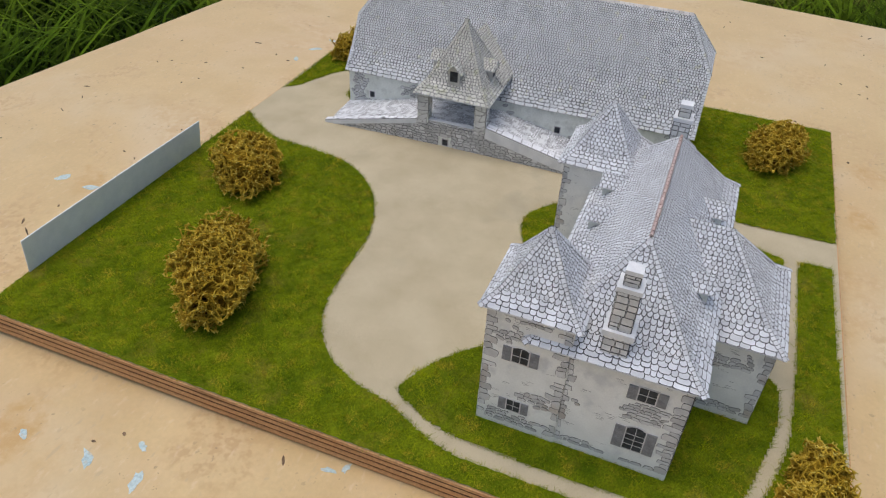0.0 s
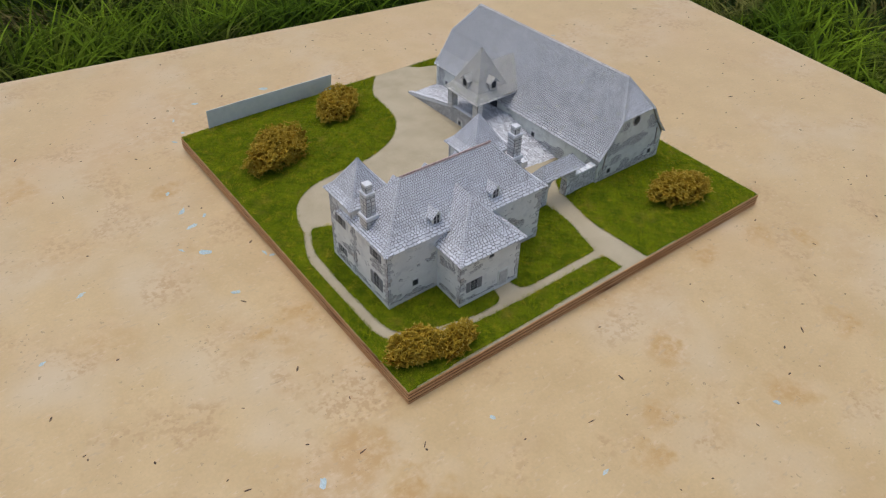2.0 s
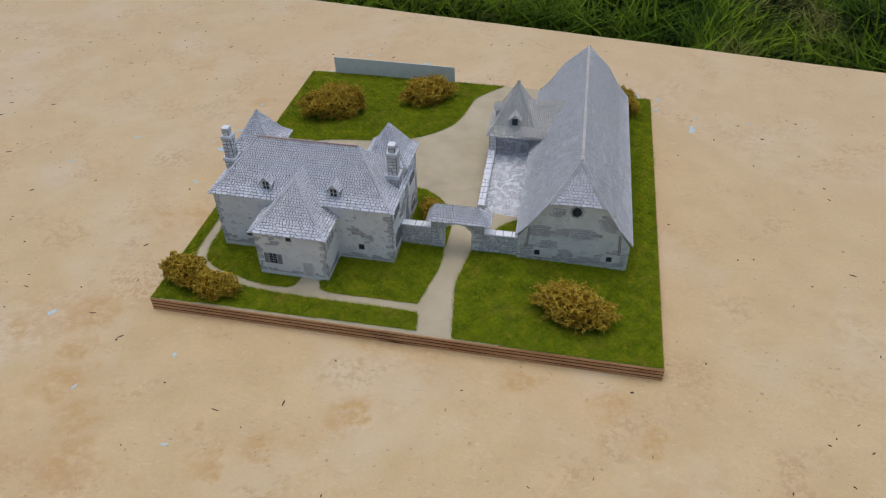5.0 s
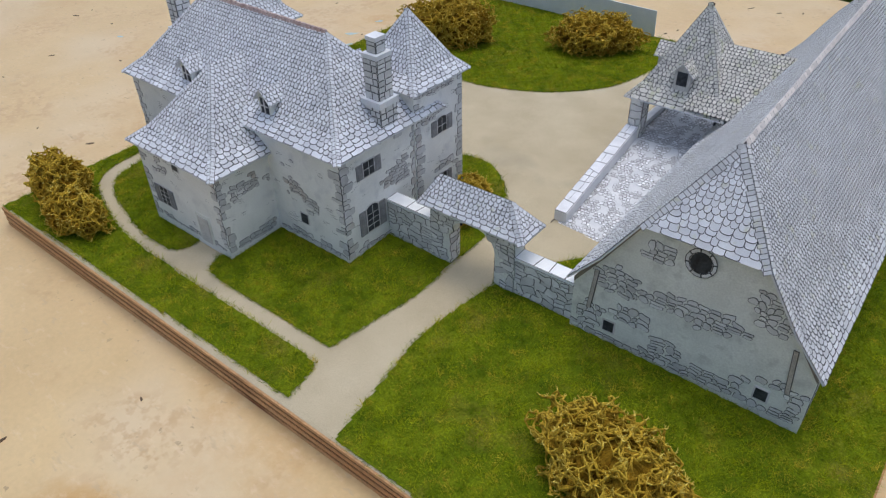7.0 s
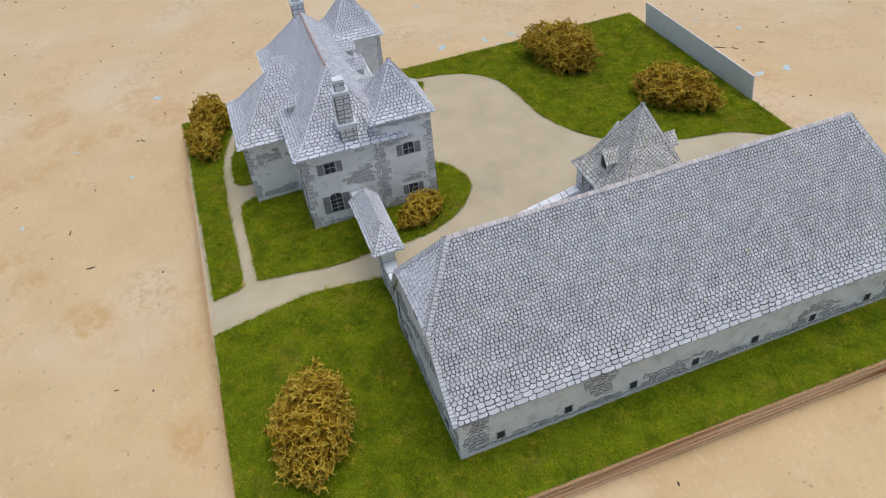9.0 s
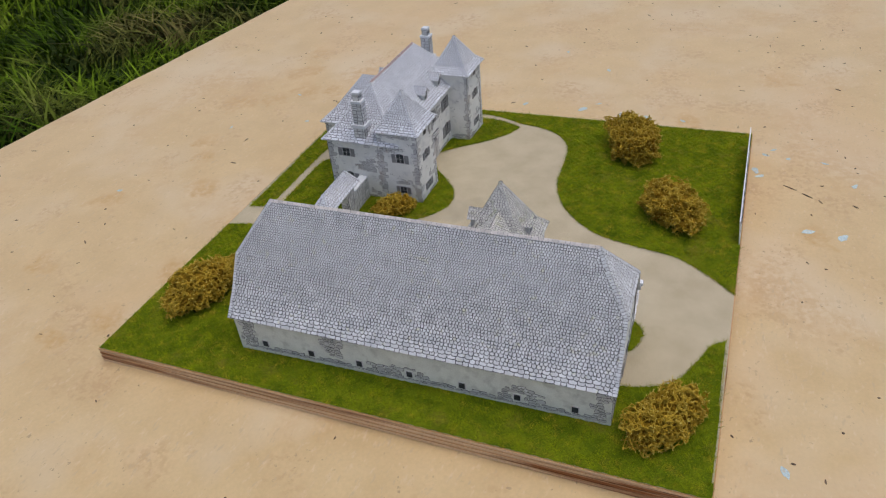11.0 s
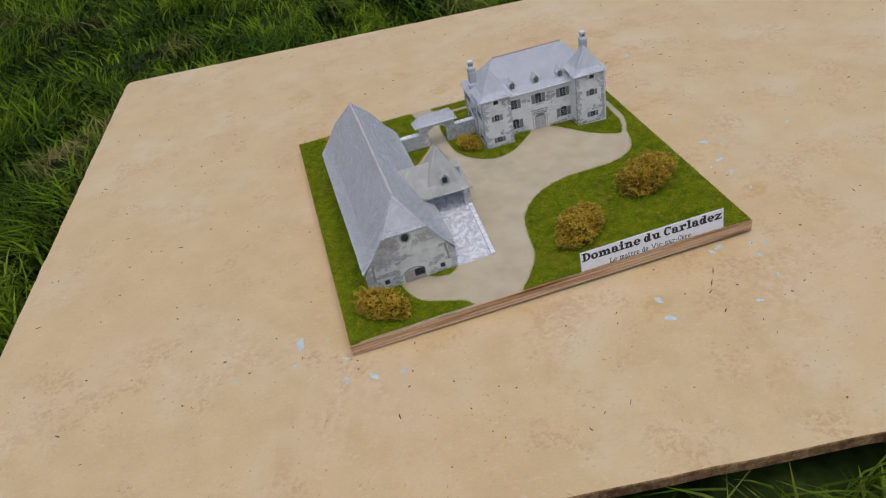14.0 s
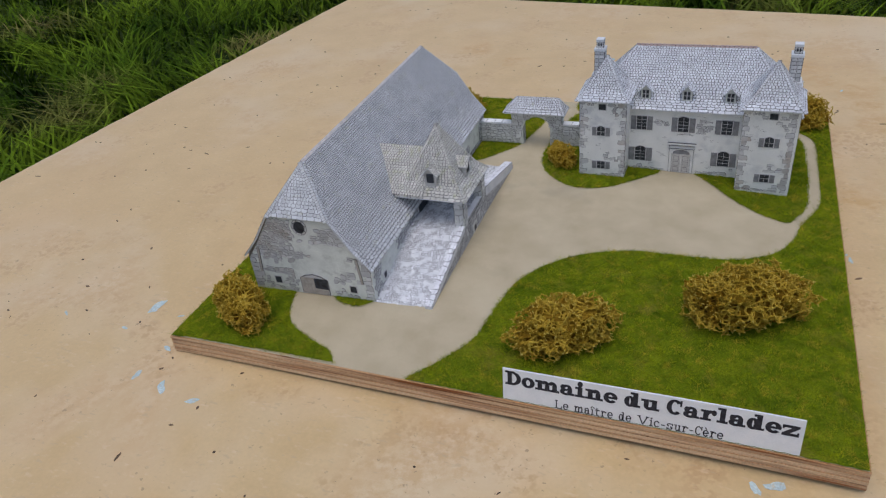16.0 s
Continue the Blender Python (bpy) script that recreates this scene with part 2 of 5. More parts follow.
# ---------------------------------------------------------------- mesh helpers
class Mesh:
    """Collects polygons with a material slot each."""

    def __init__(self):
        self.v, self.f, self.m = [], [], []

    def poly(self, pts, slot=0):
        i = len(self.v)
        self.v.extend([tuple(p) for p in pts])
        self.f.append(tuple(range(i, i + len(pts))))
        self.m.append(slot)

    def prism(self, low, high, slot=0, cap=None):
        """A closed solid between two loops of equal length, both counter-clockwise seen from the high side."""
        i, n = len(self.v), len(low)
        self.v.extend([tuple(p) for p in low] + [tuple(p) for p in high])
        for k in range(n):
            j = (k + 1) % n
            self.f.append((i + k, i + j, i + n + j, i + n + k))
            self.m.append(slot)
        self.f.append(tuple(range(i + n, i + 2 * n)))
        self.m.append(slot if cap is None else cap)
        self.f.append(tuple(range(i + n - 1, i - 1, -1)))
        self.m.append(slot)

    def box(self, x0, x1, y0, y1, z0, z1, slot=0):
        self.prism([(x0, y0, z0), (x1, y0, z0), (x1, y1, z0), (x0, y1, z0)], [(x0, y0, z1), (x1, y0, z1), (x1, y1, z1), (x0, y1, z1)], slot)


def turned(cx, cy, degrees):
    return Matrix.Translation((cx, cy, 0)) @ Matrix.Rotation(radians(degrees), 4, "Z") @ Matrix.Translation((-cx, -cy, 0))


SETTING = [Matrix.Identity(4)]        # the turn of the thing that is being built


def obj(name, mesh, mats, parent=None, smooth=False):
    d = bpy.data.meshes.new(name)
    m = SETTING[0]
    d.from_pydata([m @ Vector(p) for p in mesh.v], [], mesh.f)
    for k in mats if isinstance(mats, (list, tuple)) else [mats]:
        d.materials.append(k)
    d.polygons.foreach_set("material_index", mesh.m)
    if smooth:
        d.polygons.foreach_set("use_smooth", [True] * len(d.polygons))
    d.update()
    ob = new(name, d)
    if parent is not None:
        ob.parent = parent
        ob.matrix_parent_inverse = parent.matrix_basis.inverted() if parent.type == "EMPTY" else Matrix.Identity(4)
    return ob


def part(name, mesh, mats, parent, label="", kind="", smooth=False):
    ob = obj(name, mesh, mats, parent, smooth)
    if label or kind:
        tagged(ob, label, kind=kind)
    return ob


def thing(name, x, y, z, label, category, group="", kind=""):
    e = new(name)
    e.empty_display_size = 0.02
    e.matrix_basis = SETTING[0] @ Matrix.Translation((x, y, z))
    return tagged(e, label, category, group, kind)


W, D = 0.400, 0.405                   # the model's plywood base
CORNERS = ((-.0015, .0005), (.4010, .0002), (.4000, .4053), (-.0045, .4068))


def base_xy(s, t, inset=0.0):
    """A spot of the base, s and t running 0 to 1; its west side is not quite square to the rest."""
    (ax, ay), (bx, by), (cx, cy), (dx, dy) = CORNERS
    x, y = (ax * (1 - s) + bx * s) * (1 - t) + (dx * (1 - s) + cx * s) * t, (ay * (1 - s) + by * s) * (1 - t) + (dy * (1 - s) + cy * s) * t
    return x + inset * (1 - 2 * s), y + inset * (1 - 2 * t)


def dome(x, y):
    """The plywood has warped: its middle stands higher than its corners."""
    u, v = (x - W / 2) / (W / 2 + .004), (y - D / 2) / (D / 2 + .001)
    return 0.0068 * (1 - u * u) * (1 - v * v) + 0.0018 * (1 - u ** 6) * (.5 - .5 * v) ** 2 + 0.0022 * ((.5 + .5 * u) * (.5 - .5 * v)) ** 2 - 0.0010 * (.5 + .5 * v) ** 2


class Face:
    """A wall's or slope's own plane: a runs along it, b up it, d out of it."""

    def __init__(self, o, u, n, v=(0, 0, 1)):
        self.o, self.u, self.n, self.v = Vector(o), Vector(u).normalized(), Vector(n).normalized(), Vector(v).normalized()

    def at(self, a, b, d=0.0):
        return self.o + self.u * a + self.v * b + self.n * d


def clip(poly, edges):
    for (px, py, nx, ny) in edges:
        out, n = [], len(poly)
        ds = [(x - px) * nx + (y - py) * ny for x, y in poly]
        if min(ds) >= 0:
            continue
        for i in range(n):
            j = (i + 1) % n
            if ds[i] >= 0:
                out.append(poly[i])
            if (ds[i] >= 0) != (ds[j] >= 0):
                s = ds[i] / (ds[i] - ds[j])
                out.append((poly[i][0] + s * (poly[j][0] - poly[i][0]), poly[i][1] + s * (poly[j][1] - poly[i][1])))
        poly = out
        if len(poly) < 3:
            return []
    return poly


def inward(poly):
    """Half planes of a convex counter-clockwise outline."""
    res, n = [], len(poly)
    for i in range(n):
        (x0, y0), (x1, y1) = poly[i], poly[(i + 1) % n]
        l = math.hypot(x1 - x0, y1 - y0)
        if l > 1e-7:
            res.append((x0, y0, -(y1 - y0) / l, (x1 - x0) / l))
    return res


def slates(mesh, corners, low, high, rng, single=None, bold=0.15, lift=0.00012, brick=False):
    """Rows of round-ended slates on one flat slope; corners counter-clockwise from outside, the first edge is the eave.
    Rows are low tall at the eave and high tall at the top. Slot 0 ink, slot 1 slate."""
    P = [Vector(c) for c in corners]
    u = (P[1] - P[0]).normalized()
    n = (P[1] - P[0]).cross(P[-1] - P[0]).normalized()
    v = n.cross(u)
    flat = [((p - P[0]).dot(u), (p - P[0]).dot(v)) for p in P]
    edges = inward(flat)
    a0, a1 = min(p[0] for p in flat), max(p[0] for p in flat)
    bmax = max(p[1] for p in flat)
    b, row = -0.0003, 0
    while b < bmax:
        f = max(0.0, min(1.0, b / bmax))
        h = (low + (high - low) * f) * rng.uniform(.93, 1.07)
        course = max(0.0, 1 - row / 4.5) if brick else 0.0        # the lowest courses are laid like bricks
        w0 = h * (1.10 + .85 * course)
        a = a0 - (row % 2) * w0 * .5 - rng.random() * w0 * .2
        while a < a1:
            w = w0 * rng.uniform(0.78 - .26 * course, 1.22 + .36 * course)
            j = rng.uniform(-.11, .11) * h
            line = max(.00026 if bold > .17 else .00020, min(.00040, bold * h)) * rng.uniform(.8, 1.25)
            deep = .52 - .36 * course
            sk = [rng.uniform(-.09, .09) for _ in range(4)]
            top_b = b + 1.32 * h

            def shape(e, f2):
                x0, x1, y0 = a + e, a + w - e, b + j + f2
                c = x1 - x0
                curve = ((0, 1.0), (.07, .52 + sk[0]), (.22 - .09 * course, .16), (.40 - .16 * course + sk[1], .0), (.60 + .16 * course + sk[2], .0), (.78 + .09 * course, .16), (.93, .52 + sk[3]), (1, 1.0))
                return [(x0, top_b)] + [(x0 + c * p, y0 + deep * q * h) for p, q in curve] + [(x1, top_b)]
            piece = Mesh() if single is not None else mesh
            for slot, e, up in ((0, 0.0, 0.0), (1, line * .5, .00005)):
                q = clip(shape(e, line if slot else 0.0), edges)
                if len(q) > 2:
                    piece.poly([P[0] + u * x + v * y + n * (up + .00008 + lift * max(0.0, 1 - (y - b) / (1.32 * h))) for x, y in q], slot)
            if single is not None and len(piece.f) == 2:
                part('slate', piece, [INK, SLATE_ONE], single)
            a += w
        b += h
        row += 1


def hip_strip(mesh, q, rng, wide=(.0016, .0022), edges=(True, True)):
    """Narrow blocks printed up the two sloping sides of a roof face."""
    n = len(q)
    nrm = (q[1] - q[0]).cross(q[-1] - q[0]).normalized()
    for use, p0, p1 in ((edges[0], q[0], q[-1]), (edges[1], q[1], q[2])):
        if not use:
            continue
        along = p1 - p0
        inn = nrm.cross(along).normalized()
        if inn.dot(sum(q, Vector((0, 0, 0))) / n - p0) < 0:
            inn = -inn
        t = 0.0
        while t < along.length - .0006:
            l, w = min(rng.uniform(.0014, .0022), along.length - t), rng.uniform(*wide)
            c = [p0 + along.normalized() * t, p0 + along.normalized() * (t + l)]
            ring = [c[0], c[0] + inn * w, c[1] + inn * w, c[1]]
            if (ring[1] - ring[0]).cross(ring[3] - ring[0]).dot(nrm) < 0:
                ring = ring[::-1]
            mesh.poly([p + nrm * .00028 for p in ring], 0)
            gap = along.normalized() * .00011
            ring = [c[0] + gap, c[0] + gap + inn * (w - .00022), c[1] - gap + inn * (w - .00022), c[1] - gap]
            if (ring[1] - ring[0]).cross(ring[3] - ring[0]).dot(nrm) < 0:
                ring = ring[::-1]
            mesh.poly([p + nrm * .00034 for p in ring], 1)
            t += l


def stone_outline(a, b, w, h, rng, kind="pebble"):
    """A stone's outline in its place: a squared block, a fitted stone of a rubble wall, or a rounder stone in plaster."""
    cut, fit, mid = {"block": (.07, (.94, 1.0), .02), "rubble": (.16, (.97, 1.0), .05), "pebble": (.24, (.86, 1.0), .08), "quoin": (.15, (.90, 1.0), .06)}[kind]
    w2, h2 = w * rng.uniform(*fit), h * rng.uniform(*fit)
    a, b = a + (w - w2) * rng.random(), b + (h - h2) * rng.random()
    c = [min(w2, h2) * cut * rng.uniform(.5, 1.7) for _ in range(4)]
    ma, mb = w2 * rng.uniform(.35, .65), w2 * rng.uniform(.35, .65)
    q = [(a + c[0], b), (a + ma, b + rng.uniform(-mid, mid) * h2), (a + w2 - c[1], b), (a + w2, b + c[1]), (a + w2, b + h2 - c[2]), (a + w2 - c[2], b + h2), (a + mb, b + h2 + rng.uniform(-mid, mid) * h2), (a + c[3], b + h2), (a, b + h2 - c[3]), (a, b + c[0])]
    if kind == "block":
        return q
    # neighbours share the same gentle distortion, so their joints still meet
    k = h * {"rubble": .75, "pebble": .62, "quoin": .30}[kind]
    return [(x + k * noise.noise(Vector((x * 190, y * 190, .3))), y + k * noise.noise(Vector((x * 190, y * 190, 7.3)))) for x, y in q]


def shrink(q, d):
    cx, cy = sum(p[0] for p in q) / len(q), sum(p[1] for p in q) / len(q)
    out = []
    for x, y in q:
        l = math.hypot(x - cx, y - cy)
        k = max(0.35, 1 - d * 1.25 / max(l, 1e-6))
        out.append((cx + (x - cx) * k, cy + (y - cy) * k))
    return out


def stone_plan(width, height, rng, cover, row=(.0016, .0026), length=(.0022, .0055), quoin=(0, 0), keep=None, holes=(), low_band=0.0, seed=0.0, grain=55.0, top_band=0.0, patches=(), kind=""):
    """Outlines of the stones that show through a wall's plaster: large corner stones, then patches of smaller ones and a footing.
    patches: middles and half sizes of places where the plaster has gone."""
    def free(ca, cb, w, h):
        return (keep is None or keep(ca, cb)) and not any(x0 - .0004 < ca + w * .4 and ca - w * .4 < x1 + .0004 and y0 - .0004 < cb + h * .4 and cb - h * .4 < y1 + .0004 for x0, x1, y0, y1 in holes)

    def bare(ca, cb):
        rough = noise.noise(Vector((ca * grain * .75, cb * grain * 2.1, seed))) + .25 * noise.noise(Vector((ca * 260, cb * 400, seed)))
        if cover >= 1 or cb < low_band * (0.6 + 0.8 * noise.noise(Vector((ca * 60, seed, 3)))) or height - cb < top_band * (0.75 + 0.7 * noise.noise(Vector((ca * 70, seed, 8)))):
            return True
        return rough > 1 - 2 * cover or any(((ca - pa) / ra) ** 2 + ((cb - pb) / rb) ** 2 < 1 + 1.5 * rough for pa, pb, ra, rb in patches)

    kind = kind or ("rubble" if cover >= 1 else "pebble")
    res, taken = [], []
    for side in (0, 1):
        if quoin[side]:
            b, r = 0.0, rng.randint(0, 1)
            while b < height - .0010:
                h = min(rng.uniform(.0020, .0044), height - b)
                w = quoin[side] * rng.uniform(.70, 1.25) * (1.0 if r % 2 else .62)
                a = 0.0 if side == 0 else width - w
                if rng.random() < .90 and free(a + w / 2, b + h / 2, w, h):
                    res.append([(min(max(x, 0), width), min(max(y, 0), height)) for x, y in stone_outline(a, b, w, h, rng, "quoin")])
                    taken.append((a, a + w, b, b + h))
                b += h
                r += 1
    b = 0.0
    while b < height - .0006:
        h = min(rng.uniform(*row), height - b)
        a = 0.0 if cover >= 1 else -rng.random() * length[0]
        while a < width - .0006:
            w = rng.uniform(*length)
            if cover >= 1 and width - a - w < length[0] * .6:
                w = width - a
            ca, cb = a + w / 2, b + h / 2
            if bare(ca, cb) and a > -.0001 and a + w < width + .0001 and free(ca, cb, w, h) and not any(x0 < ca + w * .45 and ca - w * .45 < x1 and y0 < cb + h * .3 and cb - h * .3 < y1 for x0, x1, y0, y1 in taken):
                # a tall course is split here and there into two thin stones
                halves = ((0, .5), (.5, .5)) if h > max(.0026, (row[0] + row[1]) * .52) and rng.random() < .32 else ((0, 1),)
                for lo, part_h in halves:
                    q = stone_outline(a, b + h * lo, w, h * part_h, rng, kind)
                    res.append([(min(max(x, 0), width), min(max(y, 0), height)) for x, y in q])
            a += w
        b += h
    return res


def stone_mesh(mesh, face, outlines, proud=.00014, line=.00017):
    for q in outlines:
        base = [face.at(x, y, -.0002) for x, y in q]
        rim = [face.at(x, y, proud) for x, y in q]
        n = len(q)
        for k in range(n):
            j = (k + 1) % n
            mesh.poly([base[k], base[j], rim[j], rim[k]], 0)
        mesh.poly(rim, 0)
        mesh.poly([face.at(x, y, proud + .00006) for x, y in shrink(q, line)], 1)


def stones(face, outlines, parent, single=True, name="stone", mat=None, ink=None, line=.00016):
    """Each stone a part of its own, or, past the count that can be told apart, one joined part."""
    if single:
        for q in outlines:
            m = Mesh()
            stone_mesh(m, face, [q], line=line)
            part(name, m, [ink or INK_MID, mat or STONE], parent)
    elif outlines:
        m = Mesh()
        stone_mesh(m, face, outlines)
        part("stonework", m, [INK_MID, mat or STONE_I], parent, kind="stuff")


def strokes(face, width, height, rng, parent, count, holes=(), keep=None):
    """Short thin lines of shading printed on the plaster."""
    m = Mesh()
    for k in range(count):
        a, b = rng.uniform(.002, width - .004), rng.uniform(.002, height - .002)
        if any(x0 - .002 < a < x1 + .001 and y0 < b < y1 for x0, x1, y0, y1 in holes) or (keep and not keep(a, b)):
            continue
        for i in range(rng.randint(1, 4)):
            l, t = rng.uniform(.0012, .0040), rng.uniform(.00007, .00014)
            x, y = a + rng.uniform(-.0015, .0015), b + i * rng.uniform(.0004, .0009)
            if x < .0005 or x + l > width - .0005 or y > height - .0006:
                continue
            sl = rng.uniform(-.1, .1) * l
            m.poly([face.at(x, y, .00012), face.at(x + l, y + sl, .00012), face.at(x + l, y + sl + t, .00012), face.at(x, y + t, .00012)], 0)
    if m.f:
        part("printed_hatching", m, INK_MID, parent, kind="stuff")


def plate(mesh, face, a0, a1, b0, b1, d0, d1, slot=0):
    mesh.prism([face.at(a0, b0, d0), face.at(a1, b0, d0), face.at(a1, b1, d0), face.at(a0, b1, d0)],
               [face.at(a0, b0, d1), face.at(a1, b0, d1), face.at(a1, b1, d1), face.at(a0, b1, d1)], slot)


def window(parent, face, a, b, w, h, shutters=True, arch=0.0, lights=(2, 3), surround=True, bars=True, label=""):
    """A printed window: surround, dark panes, glazing bars and a pair of shutters; a, b: middle of its sill."""
    def outline(e):
        q = [(a - w / 2 - e, b - e), (a + w / 2 + e, b - e), (a + w / 2 + e, b + h + e)]
        if arch:
            q += [(a + (w / 2 + e) * .5, b + h + e + arch * .75), (a, b + h + e + arch), (a - (w / 2 + e) * .5, b + h + e + arch * .75)]
        q += [(a - w / 2 - e, b + h + e)]
        return q
    m = Mesh()
    q = outline(.0006 if surround else .00015)
    m.prism([face.at(x, y, -.0002) for x, y in q], [face.at(x, y, .00026) for x, y in q], 0)
    ob = part("window", m, STONE if surround else INK, parent, label)
    m = Mesh()
    q = outline(0)
    m.prism([face.at(x, y, .0001) for x, y in q], [face.at(x, y, .00032) for x, y in q], 0)
    part("pane", m, GLASS_INK, ob)
    if bars:
        t = .00020
        for i in range(lights[0] + 1):
            m = Mesh()
            x = a - w / 2 + w * i / lights[0]
            tt = t * (1.4 if i in (0, lights[0]) else 1.0)
            plate(m, face, x - tt / 2, x + tt / 2, b, b + h + (arch * .7 if 0 < i < lights[0] else 0), .0002, .00042)
            part("glazing_bar", m, BAR_WHITE, ob)
        for i in range(1, lights[1]):
            m = Mesh()
            y = b + h * i / lights[1]
            plate(m, face, a - w / 2, a + w / 2, y - t / 2, y + t / 2, .0002, .00042)
            part("glazing_bar", m, BAR_WHITE, ob)
    if shutters:
        sw = w * .52
        for s in (-1, 1):
            m = Mesh()
            x0 = a + s * (w / 2 + .0004) if s > 0 else a - w / 2 - .0004 - sw
            plate(m, face, x0, x0 + sw, b - .0002, b + h + arch * .2, 0, .00055, 0)
            for k in range(2):
                plate(m, face, x0 + sw * .18, x0 + sw * .82, b + h * (.06 + .48 * k), b + h * (.06 + .48 * k + .38), .0004, .0007, 0)
            part("shutter", m, SHUTTER, ob)
    return ob


def hip_faces(x0, x1, y0, y1, ze, xa, xb, yr, zr, run=.26, rise=.19):
    """Slopes of a hipped roof that flares at the eave: lists of corners, eave first, lower band then upper."""
    E = [Vector((x0, y0, ze)), Vector((x1, y0, ze)), Vector((x1, y1, ze)), Vector((x0, y1, ze))]
    R = [Vector((xa, yr, zr)), Vector((xb, yr, zr)), Vector((xb, yr, zr)), Vector((xa, yr, zr))]
    K = []
    for e, r in zip(E, R):
        k = e.lerp(r, run)
        k.z = ze + rise * (zr - ze)
        K.append(k)
    faces = []
    for i in range(4):
        j = (i + 1) % 4
        faces.append([E[i], E[j], K[j], K[i]])
        up = [K[i], K[j], R[j]]
        if (R[i] - R[j]).length > 1e-5:
            up.append(R[i])
        faces.append(up)
    return faces, E


def roof(parent, faces, eave, low, high, rng, slate=None, thick=.0007, label="", single=False):
    """A folded paper roof: the sheet with its underside, and the printed slates on it."""
    m = Mesh()
    for f in faces:
        m.poly(f, 1)
    n = len(eave)
    under = [p - Vector((0, 0, thick)) for p in eave]
    for i in range(n):
        j = (i + 1) % n
        m.poly([under[i], under[j], eave[j], eave[i]], 1)
    m.poly(under[::-1], 1)
    ob = part("roof", m, [INK, PAPER], parent, label)
    s = Mesh()
    for f in faces:
        slates(s, f, low if f[0].z <= eave[0].z + 1e-4 else low + (high - low) * .25, low + (high - low) * .25 if f[0].z <= eave[0].z + 1e-4 else high, rng, ob if single else None, brick=f[0].z <= eave[0].z + 1e-4)
        hip_strip(s, [Vector(p) for p in f], rng, (.0015, .0021))
    if s.f:
        part("slating", s, [INK, slate or SLATE], ob, kind="stuff")
    return ob


# ---------------------------------------------------------------- lawn and table
def lawn():
    m = Mesh()
    n, far = 24, 60.0
    ring = [(math.cos(k * 2 * math.pi / n), math.sin(k * 2 * math.pi / n)) for k in range(n)]
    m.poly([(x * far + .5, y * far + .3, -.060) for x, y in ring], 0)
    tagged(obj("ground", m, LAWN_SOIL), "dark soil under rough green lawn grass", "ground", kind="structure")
    g = np.random.default_rng(5)
    # blades stand thickest near the board and thin out with distance
    cnt = 150000
    ang = g.uniform(0, 2 * math.pi, cnt)
    rad = np.sqrt(g.uniform(.45 ** 2, 3.2 ** 2, cnt))
    rad = np.where(g.random(cnt) < .55, g.uniform(.45, 1.9, cnt), rad)
    x, y = .35 + rad * np.cos(ang) * 1.2, .28 + rad * np.sin(ang)
    keep = ~inside_table(x, y, .012)
    x, y = x[keep], y[keep]
    k = len(x)
    clump = np.array([noise.noise(Vector((a * 5, b * 5, 1.3))) for a, b in zip(x, y)])
    hgt = g.uniform(.016, .050, k) * (1 + .8 * clump)
    hgt = np.where((y < -.15) & inside_table(x, y, .10), hgt * 1.45, hgt)        # taller along the sheltered near side
    lean = g.uniform(.6, 2.0, k) * hgt
    d = g.normal(0, .9, k) + clump * 9
    wid = g.uniform(.0008, .0024, k)
    dx, dy = np.cos(d), np.sin(d)
    # blades beside the board lean away from it
    over = inside_table(x + dx * lean, y + dy * lean, .004)
    dx, dy = np.where(over, -dx, dx), np.where(over, -dy, dy)
    px, py = -dy * wid, dx * wid
    z0 = np.full(k, -.060)
    def ring_at(t, s):
        cx, cy, cz = x + dx * lean * t * t, y + dy * lean * t * t, z0 + hgt * t * (1.15 - .3 * t)
        return np.stack([cx + px * s, cy + py * s, cz], 1)
    v = np.stack([ring_at(0, 1), ring_at(0, -1), ring_at(.5, -.9), ring_at(.5, .9), ring_at(.8, -.55), ring_at(.8, .55), ring_at(1.0, 0)], 1).reshape(-1, 3)
    o = np.arange(k)[:, None] * 7
    q1, q2 = o + np.array([0, 1, 2, 3]), o + np.array([3, 2, 4, 5])
    t3 = o + np.array([5, 4, 6])
    big_mesh("lawn_grass", v, [q1, q2], [t3], LAWN, "long rough green lawn grass around the board", "grass")


def big_mesh(name, v, quads, tris, mat, label, category, parent=None):
    """A joined mesh of very many blades from arrays."""
    d = bpy.data.meshes.new(name)
    loops = np.concatenate([q.ravel() for q in quads] + [t.ravel() for t in tris]).astype(np.int32)
    sizes = np.concatenate([np.full(len(q), 4) for q in quads] + [np.full(len(t), 3) for t in tris]).astype(np.int32)
    d.vertices.add(len(v))
    d.vertices.foreach_set("co", np.asarray(v, dtype=np.float32).ravel())
    d.loops.add(len(loops))
    d.loops.foreach_set("vertex_index", loops)
    d.polygons.add(len(sizes))
    d.polygons.foreach_set("loop_start", np.concatenate([[0], np.cumsum(sizes)[:-1]]).astype(np.int32))
    d.polygons.foreach_set("loop_total", sizes)
    d.materials.append(mat)
    d.update(calc_edges=True)
    d.validate()
    ob = new(name, d)
    if parent is not None:
        ob.parent = parent
    return tagged(ob, label, category, kind="stuff")


TABLE = ((-.388, -.130), (1.58, -.416), (1.70, .555), (-.271, .827))   # corners of the board, a little askew
TT = .012


def inside_table(x, y, grow=0.0):
    ok = np.ones(len(x), bool)
    for k in range(4):
        (x0, y0), (x1, y1) = TABLE[k], TABLE[(k + 1) % 4]
        l = math.hypot(x1 - x0, y1 - y0)
        ok &= ((x1 - x0) * (y - y0) - (y1 - y0) * (x - x0)) / l > -grow
    return ok


